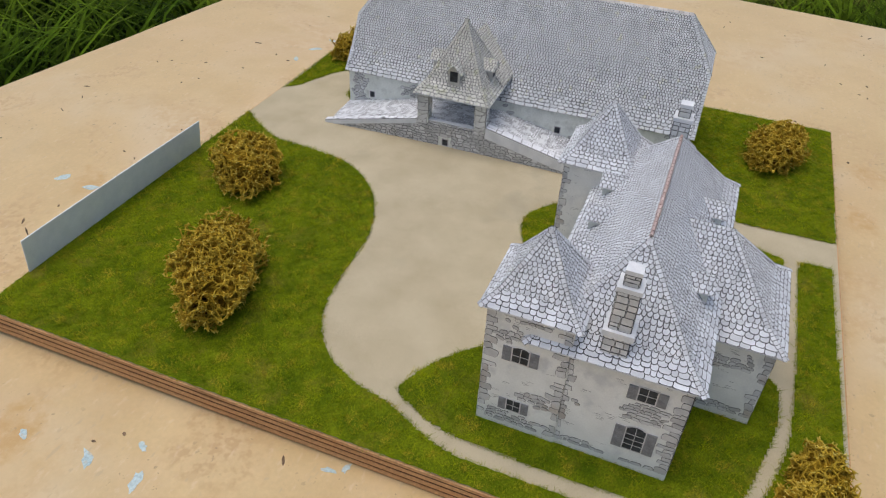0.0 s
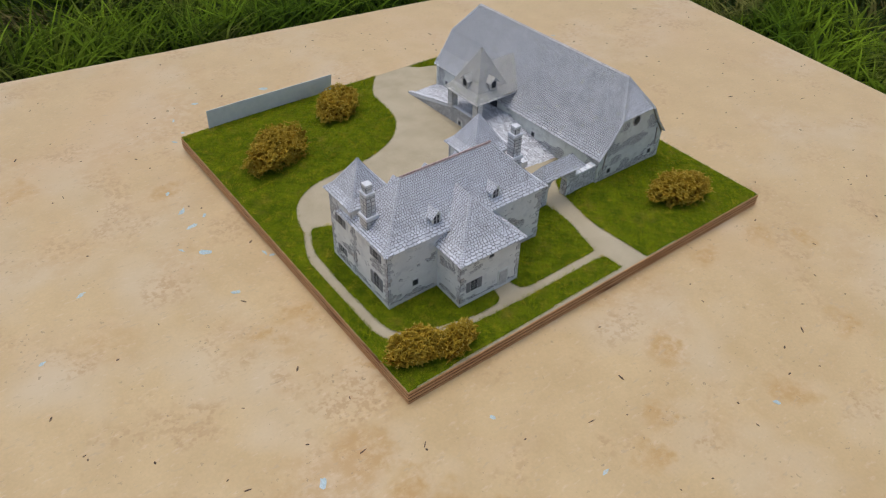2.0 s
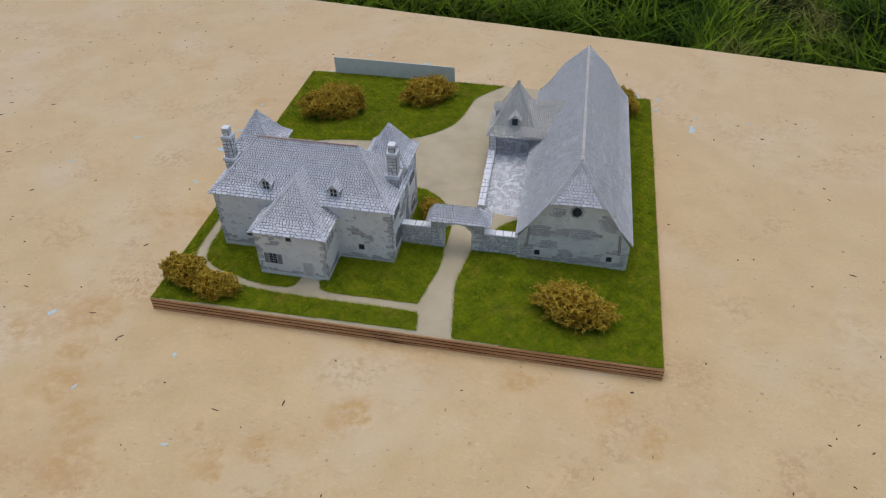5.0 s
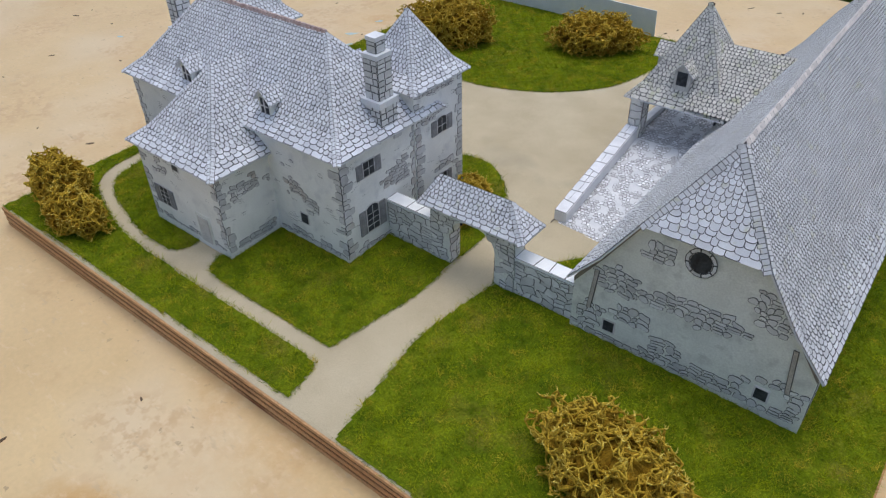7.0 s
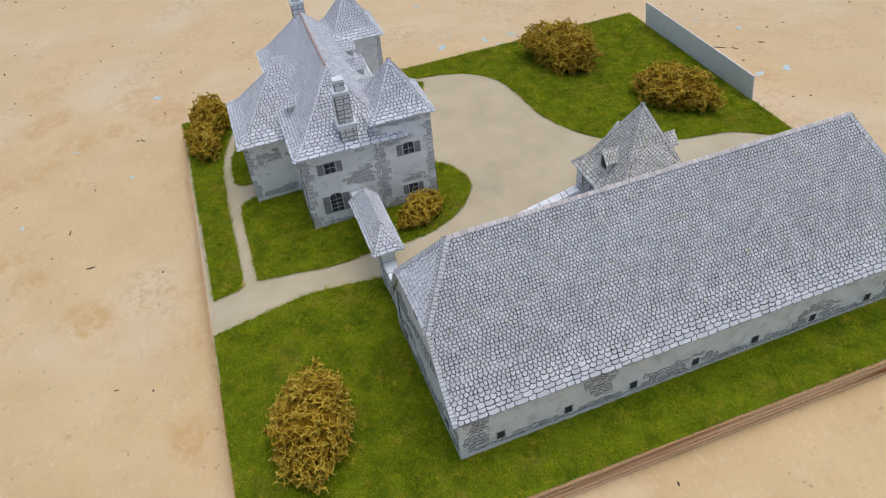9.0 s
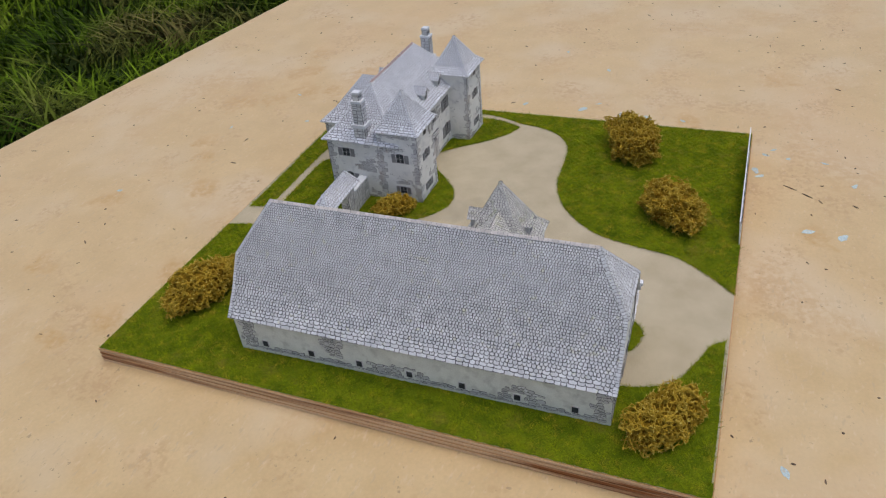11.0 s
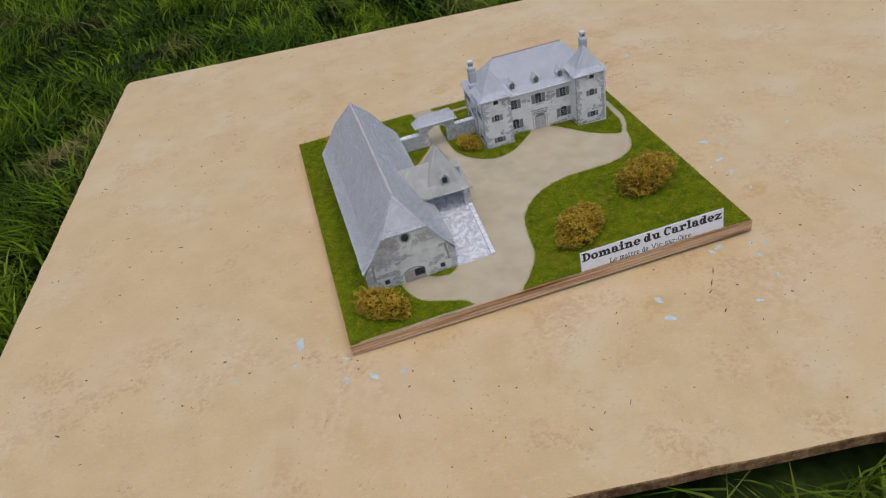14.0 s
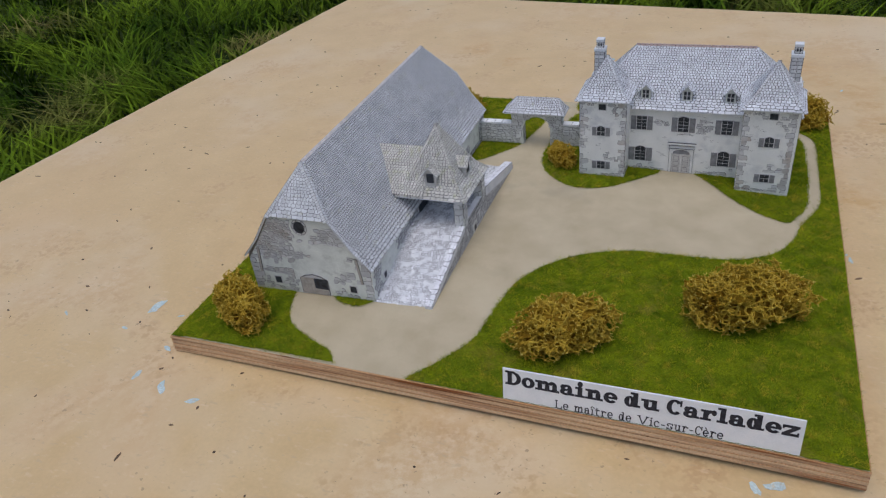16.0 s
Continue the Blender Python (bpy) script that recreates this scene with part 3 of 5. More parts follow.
def board():
    """The chipboard sheet, its sawn edge slightly rough."""
    m, rng = Mesh(), random.Random(3)
    ring = []
    for k in range(4):
        (x0, y0), (x1, y1) = TABLE[k], TABLE[(k + 1) % 4]
        l = math.hypot(x1 - x0, y1 - y0)
        nx, ny = (y1 - y0) / l, -(x1 - x0) / l
        xn, yn = TABLE[(k + 2) % 4]
        ra, rb = (.030, .012, .012, .014)[k] / l, (.030, .012, .012, .014)[(k + 1) % 4] / l
        for i in range(70):
            j, f = rng.uniform(-.0007, .0006), ra + (1 - ra - rb) * i / 69
            ring.append((x0 + (x1 - x0) * f + nx * j, y0 + (y1 - y0) * f + ny * j))
        # rounded corner at the far end of this side
        l2, r = math.hypot(xn - x1, yn - y1), rb * l
        p0, p2 = (x1 - (x1 - x0) * rb, y1 - (y1 - y0) * rb), (x1 + (xn - x1) * r / l2, y1 + (yn - y1) * r / l2)
        for i in range(1, 6):
            f = i / 6
            ring.append(tuple((1 - f) ** 2 * p + 2 * f * (1 - f) * q + f * f * w for p, q, w in zip(p0, (x1, y1), p2)))
    c = (sum(p[0] for p in TABLE) / 4, sum(p[1] for p in TABLE) / 4)
    def scaled(s, z):
        return [(c[0] + (x - c[0]) * s, c[1] + (y - c[1]) * s, z) for x, y in ring]
    loops = [scaled(.999, TABLE_Z - TT), scaled(1, TABLE_Z - TT * .9), scaled(1, TABLE_Z - .0012), scaled(.9985, TABLE_Z)]
    n = len(ring)
    e = thing("chipboard_panel", c[0], c[1], TABLE_Z - TT, "large pale tan chipboard panel with rusty stains lying on grass", "board")
    m.poly(loops[3], 0)
    m.poly(loops[0][::-1], 0)
    part("sheet", m, BOARD, e)
    for side in range(4):
        m = Mesh()
        for r in range(3):
            for k in range(side * n // 4, (side + 1) * n // 4):
                j = (k + 1) % n
                m.poly([loops[r][k], loops[r][j], loops[r + 1][j], loops[r + 1][k]], 0)
        part("sawn_edge", m, BOARD_EDGE, e, "rough darker sawn edge")


def flakes():
    rng = random.Random(8)
    spots = ((.4437, .0652, .0052), (.4430, .0996, .0078), (.4436, .1257, .0072), (.4287, .1171, .0038), (.4500, .1660, .0080), (.4647, .1525, .0038), (.4072, .1972, .0048), (.4031, .2036, .0038), (.4497, .2284, .0052), (.5518, .159, .0050), (.5957, .2164, .0040),
             (.3593, .449, .0038), (.4798, .4242, .0050), (.4175, .4917, .0036), (.3276, .526, .0042), (.1868, .5595, .0042), (.3540, -.0105, .0054), (.3625, -.0062, .0060), (.3923, -.0135, .0054), (.4030, -.0200, .0044), (.3894, -.0327, .0032),
             (.2770, -.0481, .0062), (.2748, -.0726, .0072), (.3878, -.0627, .0044), (.3539, -.0848, .0046), (-.0470, .0380, .0110), (-.0540, .0110, .0044), (-.0090, .0008, .0050), (-.0125, -.0265, .0058), (.0115, -.0305, .0084), (.0388, -.0356, .0056), (-.0222, .032, .0030), (-.1114, .0141, .0040))
    for x, y, r in spots:
        m = Mesh()
        n = rng.randint(9, 13)
        e, tw = rng.uniform(.35, .6), rng.uniform(0, 3.1)
        q = []
        for i in range(n):
            a, rr = 2 * math.pi * i / n, r * .82 * rng.uniform(.55, 1.2)
            px, py = math.cos(a) * rr, math.sin(a) * rr * e
            q.append((x + px * math.cos(tw) - py * math.sin(tw), y + px * math.sin(tw) + py * math.cos(tw)))
        m.prism([(a, b, TABLE_Z - .0002) for a, b in q], [(a, b, TABLE_Z + .0002) for a, b in q], 0)
        tagged(obj("paint_flake", m, FLAKE), "small torn flake of pale blue paint on the chipboard", "paint flake", "paint flakes on the board")


def slivers():
    """Loose dark wood slivers and crumbs scattered on the board."""
    g, m = random.Random(17), Mesh()
    for k in range(420):
        x, y = g.uniform(-.35, 1.0), g.uniform(-.38, .82)
        if not inside_table(np.array([x]), np.array([y]), -.02)[0] or (-.012 < x < .405 and -.004 < y < .41):
            continue
        l, w, a = g.uniform(.0007, .0016) * (2.2 if g.random() < .22 else 1.0), g.uniform(.0003, .0008), g.uniform(0, 3.14)
        c, sn = math.cos(a), math.sin(a)
        q = [(-l, -w * .3), (-l * .3, -w), (l * .6, -w * .7), (l, w * .2), (l * .2, w), (-l * .7, w * .6)]
        q = [(x + p * c - r * sn, y + p * sn + r * c) for p, r in q]
        m.prism([(p, r, TABLE_Z - .0001) for p, r in q], [(p, r, TABLE_Z + .0004) for p, r in q], 0)
    # a split twig and a few larger crumbs in front of the model
    for x, y, l, a in ((.3395, -.0345, .0060, 1.02), (.3300, -.0480, .0050, .92), (.3228, -.0580, .0030, .5), (.3015, -.0511, .0013, .3), (.3483, -.0598, .0014, 1.9), (.4021, -.0794, .0016, .2), (.3849, -.0868, .0013, 2.4), (.2310, -.0602, .0012, 1.2), (.0553, -.0069, .0013, .7), (.0386, -.0557, .0016, .1)):
        q = [(-l, -.0003), (0, -.0006), (l, -.0001), (l * .8, .0003), (-l * .2, .0005)]
        q = [(x + p * math.cos(a) - r * math.sin(a), y + p * math.sin(a) + r * math.cos(a)) for p, r in q]
        m.prism([(p, r, TABLE_Z - .0001) for p, r in q], [(p, r, TABLE_Z + .0005) for p, r in q], 0)
    tagged(obj("wood_slivers", m, SLIVER), "dark wood slivers and crumbs scattered on chipboard", "debris", kind="stuff")


# ---------------------------------------------------------------- the model's base, drive and turf
def base():
    e = thing("model_base", W / 2, D / 2, TABLE_Z, "warped square plywood base of an architectural model", "model base")
    n, rng = 28, random.Random(4)
    lay = [(-.0127, -.0119, 1), (-.0119, -.0096, 0), (-.0096, -.0083, 1), (-.0083, -.0062, 0), (-.0062, -.0049, 1), (-.0049, -.0030, 0), (-.0030, -.0018, 1), (-.0018, 0.0, 0)]
    for z0, z1, dark in lay:
        m = Mesh()
        gsc = .00015 if dark else rng.uniform(-.0003, .0001)
        spots = [[base_xy(i / n, j / n, gsc) for i in range(n + 1)] for j in range(n + 1)]
        top = [[(x, y, dome(x, y) + z1) for x, y in r] for r in spots]
        bot = [[(x, y, dome(x, y) + z0) for x, y in r] for r in spots]
        k = n + 1
        m.v = [p for r in top for p in r] + [p for r in bot for p in r]
        for j in range(n):
            for i in range(n):
                a = j * k + i
                m.f.append((a, a + 1, a + k + 1, a + k))
                m.f.append((k * k + a, k * k + a + k, k * k + a + k + 1, k * k + a + 1))
        for i in range(n):
            a, b = i, i + 1
            m.f.append((k * k + a, k * k + b, b, a))
            a, b = n * k + i, n * k + i + 1
            m.f.append((a, b, k * k + b, k * k + a))
            a, b = i * k, (i + 1) * k
            m.f.append((a, b, k * k + b, k * k + a))
            a, b = i * k + n, (i + 1) * k + n
            m.f.append((k * k + a, k * k + b, b, a))
        m.m = [0] * (2 * n * n) + [1, 0, 1, 0] * n
        part("ply", m, [PLY_DARK, PLY_DARK_PALE] if dark else [PLY_LIGHT, PLY_PALE], e)
    return e


def smooth_line(pts, closed=True, step=5):
    """A rounded outline through control points."""
    n, out = len(pts), []
    for i in range(n if closed else n - 1):
        p0, p1, p2, p3 = (pts[(i + k) % n] if closed else pts[max(0, min(n - 1, i + k))] for k in (-1, 0, 1, 2))
        for s in range(step):
            t = s / step
            out.append(tuple(.5 * (2 * b + (c - a) * t + (2 * a - 5 * b + 4 * c - d) * t * t + (3 * b - a - 3 * c + d) * t ** 3) for a, b, c, d in zip(p0, p1, p2, p3)))
    return out


EDGE = .0005
LAWN_EAST = smooth_line([(.164, EDGE), (.180, .02), (.193, .042), (.1975, .07), (.203, .098), (.214, .117), (.229, .132), (.245, .142), (.272, .151), (.305, .153), (.335, .157), (.357, .170), (.369, .190),
                         (.374, .210), (.382, .228), (.3875, .245), (.3885, .27), (.388, .32), (.387, .345), (.380, .359), (.366, .367), (.340, .3755), (.316, .380), (.270, .3818), (.225, .382), (.190, .3825), (.182, .386), (.179, .4055)], False) + [base_xy(1, 1, EDGE), base_xy(1, 0, EDGE)]
LAWN_HOUSE = smooth_line([(.184, .3755), (.179, .35), (.175, .329), (.176, .306), (.175, .285), (.179, .262), (.190, .243), (.207, .229), (.221, .226), (.240, .232), (.257, .247), (.277, .267)], False) + [(.277, .30), (.299, .30)] \
    + smooth_line([(.299, .267), (.314, .252), (.327, .236), (.343, .221), (.357, .213), (.367, .211), (.374, .222), (.380, .24), (.3815, .28), (.381, .32), (.379, .343), (.374, .354), (.36, .364), (.336, .371), (.316, .3755), (.292, .375), (.286, .366)], False) \
    + [(.286, .34), (.270, .34)] + smooth_line([(.270, .365), (.262, .375), (.223, .3755), (.184, .3755)], False)
LAWN_WEST = smooth_line([(.153, .4056), (.157, .375), (.160, .345), (.154, .306), (.150, .292), (.138, .275), (.127, .262), (.117, .256)], False) + [(.07, .25), (.07, .1)] \
    + smooth_line([(.061, .06), (.067, .041), (.077, .028), (.095, .019), (.111, .012), (.121, EDGE)], False) + [base_xy(0, 0, EDGE), base_xy(0, 1, EDGE)]
LAWN_ISLET = smooth_line([(.087, .07), (.089, .060), (.095, .055), (.107, .0525), (.115, .056), (.119, .064), (.1, .075)])
LAWNS = [LAWN_EAST, LAWN_HOUSE, LAWN_WEST, LAWN_ISLET]


def in_outline(x, y, poly):
    """Arrays of points against one outline."""
    res = np.zeros(len(x), bool)
    n = len(poly)
    for i in range(n):
        (x0, y0), (x1, y1) = poly[i], poly[(i + 1) % n]
        if y0 == y1:
            continue
        c = ((y0 > y) != (y1 > y)) & (x < (x1 - x0) * (y - y0) / (y1 - y0) + x0)
        res ^= c
    return res


def to_base(x, y, more=0.0):
    """Spots moved onto the base where they lie just off it."""
    y2 = np.clip(y, .0005 - .0003 * x / W + EDGE + more, .4068 - .0015 * x / W - EDGE - more)
    return np.clip(x, -.0015 - .0030 * y2 / D + EDGE + more, .4010 - .0010 * y2 / D - EDGE - more), y2


def turf():
    g = np.random.default_rng(11)
    # the drive: a thin sandy skin over the whole base
    n, m = 40, Mesh()
    k = n + 1
    for j in range(k):
        for i in range(k):
            x, y = base_xy(i / n, j / n, EDGE)
            m.v.append((x, y, dome(x, y) + .0003))
    m.f = [(j * k + i, j * k + i + 1, (j + 1) * k + i + 1, (j + 1) * k + i) for j in range(n) for i in range(n)]
    m.m = [0] * len(m.f)
    tagged(obj("path", m, SAND), "pale sandy drive and footpaths of the model", "path", kind="structure")
    # backing sheet of each lawn, in small cells
    for lawn_outline in LAWNS:
        c = .0010
        xs, ys = np.arange(-.009, W + .002, c), np.arange(-.001, D + .004, c)
        X, Y = [a.ravel() for a in np.meshgrid(xs, ys)]
        cx, cy = to_base(X + c / 2, Y + c / 2, .0001)
        ins = (abs(cx - X - c / 2) < c) & (abs(cy - Y - c / 2) < c)
        for ox, oy in ((.0009, 0), (-.0009, 0), (0, .0009), (0, -.0009)):
            ins &= in_outline(*to_base(cx + ox, cy + oy, .0001), lawn_outline)
        X, Y = X[ins], Y[ins]
        v = []
        for ox, oy in ((0, 0), (c, 0), (c, c), (0, c)):
            x, y = to_base(X + ox, Y + oy)
            z = dome(x, y)
            v.append(np.stack([x, y, z + .0007 + .0003 * np.sin(x * 900) * np.cos(y * 830)], 1))
        v = np.stack(v, 1).reshape(-1, 3)
        q = np.arange(len(X))[:, None] * 4 + np.arange(4)
        big_mesh("turf_mat", v, [q], [], TURF_UNDER, "short green flocked turf mat on the model", "turf")
    # fibres
    cnt = 520000
    x, y = g.uniform(-.009, W + .002, cnt), g.uniform(-.001, D + .004, cnt)
    j = .0005
    keep = np.zeros(cnt, bool)
    for o in LAWNS:
        keep |= in_outline(x + g.normal(0, j, cnt), y + g.normal(0, j, cnt), o)
    keep &= ~((x > .222) & (x < .373) & (y < .0036))        # bare where the card stands
    x, y = x[keep], y[keep]
    k = len(x)
    z = dome(x, y) + .0004
    tuft = np.array([noise.noise(Vector((p * 230, q * 230, 9.1))) + .6 * noise.noise(Vector((p * 520, q * 520, 2.2))) for p, q in zip(x, y)])
    h = g.uniform(.0006, .0018, k) * np.clip(1.05 + 1.3 * tuft, .35, 2.0)
    ln = g.uniform(.5, 1.9, k) * h
    a = g.uniform(0, 2 * math.pi, k)
    w = g.uniform(.00008, .00017, k)
    b = g.uniform(0, 2 * math.pi, k)
    p0 = np.stack([x + np.cos(b) * w, y + np.sin(b) * w, z], 1)
    p1 = np.stack([x - np.cos(b) * w, y - np.sin(b) * w, z], 1)
    p2 = np.stack([x + np.cos(a) * ln, y + np.sin(a) * ln, z + h], 1)
    v = np.stack([p0, p1, p2], 1).reshape(-1, 3)
    t = np.arange(k)[:, None] * 3 + np.arange(3)
    # longer curled fibres lying on the turf
    cnt = 150000
    x, y = g.uniform(-.007, W, cnt), g.uniform(.001, D, cnt)
    keep = np.zeros(cnt, bool)
    for o in LAWNS:
        keep |= in_outline(x, y, o)
    clump = np.array([noise.noise(Vector((p * 160, q * 160, 4.4))) for p, q in zip(x, y)])
    keep &= (clump > g.uniform(-.55, .45, cnt)) & ~((x > .222) & (x < .373) & (y < .0040))
    x, y = x[keep], y[keep]
    k2 = len(x)
    a, bend, ln, up = g.uniform(0, 2 * math.pi, k2), g.normal(0, 1.3, k2), g.uniform(.0006, .0015, k2), g.uniform(.0006, .0014, k2)
    wd = g.uniform(.00005, .00010, k2)
    rows = []
    px, py = x.copy(), y.copy()
    for i, (f, w) in enumerate(((0, 1.0), (.75, 1.0), (1.0, .8), (.55, .3))):
        h = dome(px, py) + .0007 + up * f * 1.1
        rows.append(np.stack([px - np.sin(a) * wd * w, py + np.cos(a) * wd * w, h], 1))
        rows.append(np.stack([px + np.sin(a) * wd * w, py - np.cos(a) * wd * w, h], 1))
        px, py = px + np.cos(a) * ln * .5, py + np.sin(a) * ln * .5
        a = a + bend
    vc = np.stack(rows, 1).reshape(-1, 3)
    oc = np.arange(k2)[:, None] * 8
    big_mesh("turf_curls", vc, [oc + np.array([i, i + 1, i + 3, i + 2]) for i in (0, 2, 4)], [], TURF_CURL, "pale yellowish green curled fibres over the model's turf", "turf")
    big_mesh("turf_fibres", v, [], [t], TURF, "green and yellowish static grass fibres on the model", "turf")


# ---------------------------------------------------------------- the manor house
def wall_box(parent, x0, x1, y0, y1, z0, z1, mat=None):
    m = Mesh()
    m.box(x0, x1, y0, y1, z0, z1)
    return part("wall", m, mat or PLASTER, parent)


def dormer(parent, x, y, z, w, h, depth, face_turn, rng, panes=True, slate=None, frame_mat=None):
    """A small gabled dormer; its front at (x, y), base z, looking along face_turn degrees (0 is south)."""
    R = Matrix.Translation((x, y, z)) @ Matrix.Rotation(radians(face_turn), 4, "Z")
    def T(p):
        return R @ Vector(p)
    m = Mesh()
    g = h * .55
    front = [T((-w / 2, 0, -.002)), T((w / 2, 0, -.002)), T((w / 2, 0, h)), T((0, 0, h + g)), T((-w / 2, 0, h))]
    back = [T((-w / 2, depth, -.002)), T((w / 2, depth, -.002)), T((w / 2, depth, h)), T((0, depth, h + g)), T((-w / 2, depth, h))]
    m.prism(back, front, 0)
    ob = part("dormer", m, frame_mat or PLASTER_GREY, parent)
    o = .0019
    for s in (-1, 1):
        m = Mesh()
        e0, e1 = T((s * (w / 2 + o), -o, h - o * .9)), T((s * (w / 2 + o), depth, h - o * .9))
        r0, r1 = T((0, -o, h + g + .0002)), T((0, depth, h + g + .0002))
        q = [e0, e1, r1, r0] if s > 0 else [e1, e0, r0, r1]
        up = Vector((0, 0, .0004))
        m.prism([p - up for p in q], q, 2)
        slates(m, q, .0019, .0017, rng)
        part("dormer_roof", m, [INK, slate or SLATE, PAPER], ob)
    f = Face(T((0, 0, 0)), R.to_3x3() @ Vector((1, 0, 0)), R.to_3x3() @ Vector((0, -1, 0)))
    m = Mesh()
    plate(m, f, -w * .33, w * .33, .0004, h * .95, -.0001, .0002)
    part("pane", m, GLASS_INK, ob)
    if panes:
        for k in (0, 1):
            m = Mesh()
            if k:
                plate(m, f, -w * .33, w * .33, h * .47, h * .53, .0001, .0004)
            else:
                plate(m, f, -w * .04, w * .04, .0004, h * .95, .0001, .0004)
            part("glazing_bar", m, BAR_WHITE, ob)
    return ob


def chimney(parent, x, y, z0, z1, rng):
    h = z1 - z0
    m = Mesh()
    def blk(w, d, a, b):
        m.box(x - w / 2, x + w / 2, y - d / 2, y + d / 2, z0 + a, z0 + b)
    blk(.0092, .0100, -.012, h * .27)
    blk(.0076, .0084, h * .27, h * .80)
    blk(.0052, .0056, h * .80, h * .97)
    ob = part("chimney", m, PLASTER_GREY, parent)
    for nx, ny in ((0, -1),):
        f = Face((x + nx * .0026, y + ny * .0028, z0 + h * .86), (-ny, nx, 0), (nx, ny, 0))
        for sd in (-.0009, .0009):
            m = Mesh()
            plate(m, f, sd - .0005, sd + .0005, .0004, h * .07, 0, .0003)
            part("smoke_opening", m, GLASS_INK, ob)
    for w, d, a, b in ((.0112, .0120, h * .25, h * .32), (.0086, .0094, h * .775, h * .825), (.0058, .0062, h * .955, h * 1.0)):
        m = Mesh()
        m.box(x - w / 2, x + w / 2, y - d / 2, y + d / 2, z0 + a, z0 + b)
        part("moulding", m, PAPER, ob)
    for w, d, a, b in ((.0092, .0100, -.004, h * .25), (.0076, .0084, h * .32, h * .77), (.0052, .0056, h * .83, h * .95)):
        for nx, ny in ((1, 0), (-1, 0), (0, 1), (0, -1)):
            wide = d if nx else w
            f = Face((x + nx * w / 2, y + ny * d / 2, z0 + a), (-ny, nx, 0), (nx, ny, 0))
            f.o = f.o - f.u * wide / 2
            stones(f, stone_plan(wide, b - a, rng, 1.0, (.0026, .0036), (.0030, .0050), kind="block"), ob, mat=STONE_PALE, ink=INK, line=.00017)


def manor():
    rng = random.Random(21)
    SETTING[0] = turned(.29, .29, -.6)
    e = thing("manor_house", .29, .29, .006, "white paper model manor with slate roofs and two corner towers", "model house")
    x0, x1 = .2135, .3665
    yt, ys, yn = .2495, .2685, .3320      # tower fronts, recessed front, north wall
    tl, tr = .2485, .3298                 # inner sides of the towers
    zb = .001
    zm, zt, zw = .0578, .0700, .0465      # eaves of the main roof, towers, rear wing
    wx0, wx1, wy = .2615, .3205, .3620
    walls = {}
    walls["main"] = wall_box(e, x0 + .0006, x1 - .0006, ys, yn, zb, zm)
    walls["left"] = wall_box(e, x0, tl, yt, ys + .016, zb, zt)
    walls["right"] = wall_box(e, tr, x1, yt, ys + .016, zb, zt)
    walls["wing"] = wall_box(e, wx0, wx1, yn - .001, wy, zb, zw)
    z0 = .0055

    def dress(wall, face, width, height, cover, quoin, wins, seed, low=.0050, top=0.0):
        """Windows first, then the stones that show around them."""
        holes = []
        for (a, b, w, h, kw) in wins:
            window(wall, face, a, b, w, h, **kw)
            sh = w * .5 + .0008 if kw.get("shutters", True) else .0008
            holes.append((a - w / 2 - sh, a + w / 2 + sh, b - .0008, b + h + .0012))
        stones(face, stone_plan(width, height, rng, cover + .045, quoin=quoin, holes=holes, low_band=low, top_band=top, seed=seed, row=(.0013, .0023), length=(.0020, .0056), grain=44), wall, line=.00012)
        strokes(face, width, height, rng, wall, int(width * height * 9000), holes)
        return holes

    small = dict(shutters=True, lights=(2, 2))
    tall = dict(shutters=True, lights=(2, 4))
    slit = dict(shutters=False, lights=(2, 2), bars=False)
    # tower fronts
    for wall, xa in ((walls["left"], x0), (walls["right"], tr)):
        f = Face((xa, yt, z0), (1, 0, 0), (0, -1, 0))
        wd, c = tl - x0, .0166 if xa == x0 else .0190
        dress(wall, f, wd, zt - z0, .36, (.0055, .0055), [(c, .0360, .0062, .0064, dict(small, arch=.0014)), (c + .0004, .0078, .0064, .0060, dict(small)), (c + .0006, .0572, .0052, .0044, slit)], 1.0 + xa, top=.0085)
    # inner sides of the towers
    for wall, xa, u, n in ((walls["left"], tl, (0, 1, 0), (1, 0, 0)), (walls["right"], tr, (0, -1, 0), (-1, 0, 0))):
        f = Face((xa, yt if u[1] > 0 else ys, z0), u, n)
        dress(wall, f, ys - yt, zt - z0, .25, (.004, 0) if u[1] > 0 else (0, .004), [], 2.0 + xa)
    # recessed front
    f = Face((tl, ys, z0), (1, 0, 0), (0, -1, 0))
    wd = tr - tl
    wins = []
    for i, a in enumerate((.0092, .0400, .0710)):
        wins.append((a, .0345, .0076 if i != 1 else .0080, .0110, dict(tall, arch=.0014 if i == 1 else 0.0)))
        if i != 1:
            wins.append((a, .0080, .0084, .0106, dict(tall, arch=.0018)))
    holes = [(.0400 - .0105, .0400 + .0105, 0, .0260)]
    for (a, b, w, h, kw) in wins:
        window(walls["main"], f, a, b, w, h, **kw)
        holes.append((a - w - .001, a + w + .001, b - .0008, b + h + .0026))
    stones(f, stone_plan(wd, zm - z0, rng, .34, holes=holes, low_band=.003, seed=7.7, row=(.0013, .0023), grain=44), walls["main"], line=.00012)
    strokes(f, wd, zm - z0, rng, walls["main"], 34, holes)
    # front door with its stone case and cornice
    mid = .0402
    m = Mesh()
    plate(m, f, mid - .0090, mid + .0090, 0, .0232, 0, .0005)
    plate(m, f, mid - .0106, mid + .0106, .0238, .0252, 0, .0014)
    plate(m, f, mid - .0098, mid + .0098, .0232, .0238, 0, .0010)
    plate(m, f, mid - .0094, mid + .0094, .0206, .0214, 0, .0008)
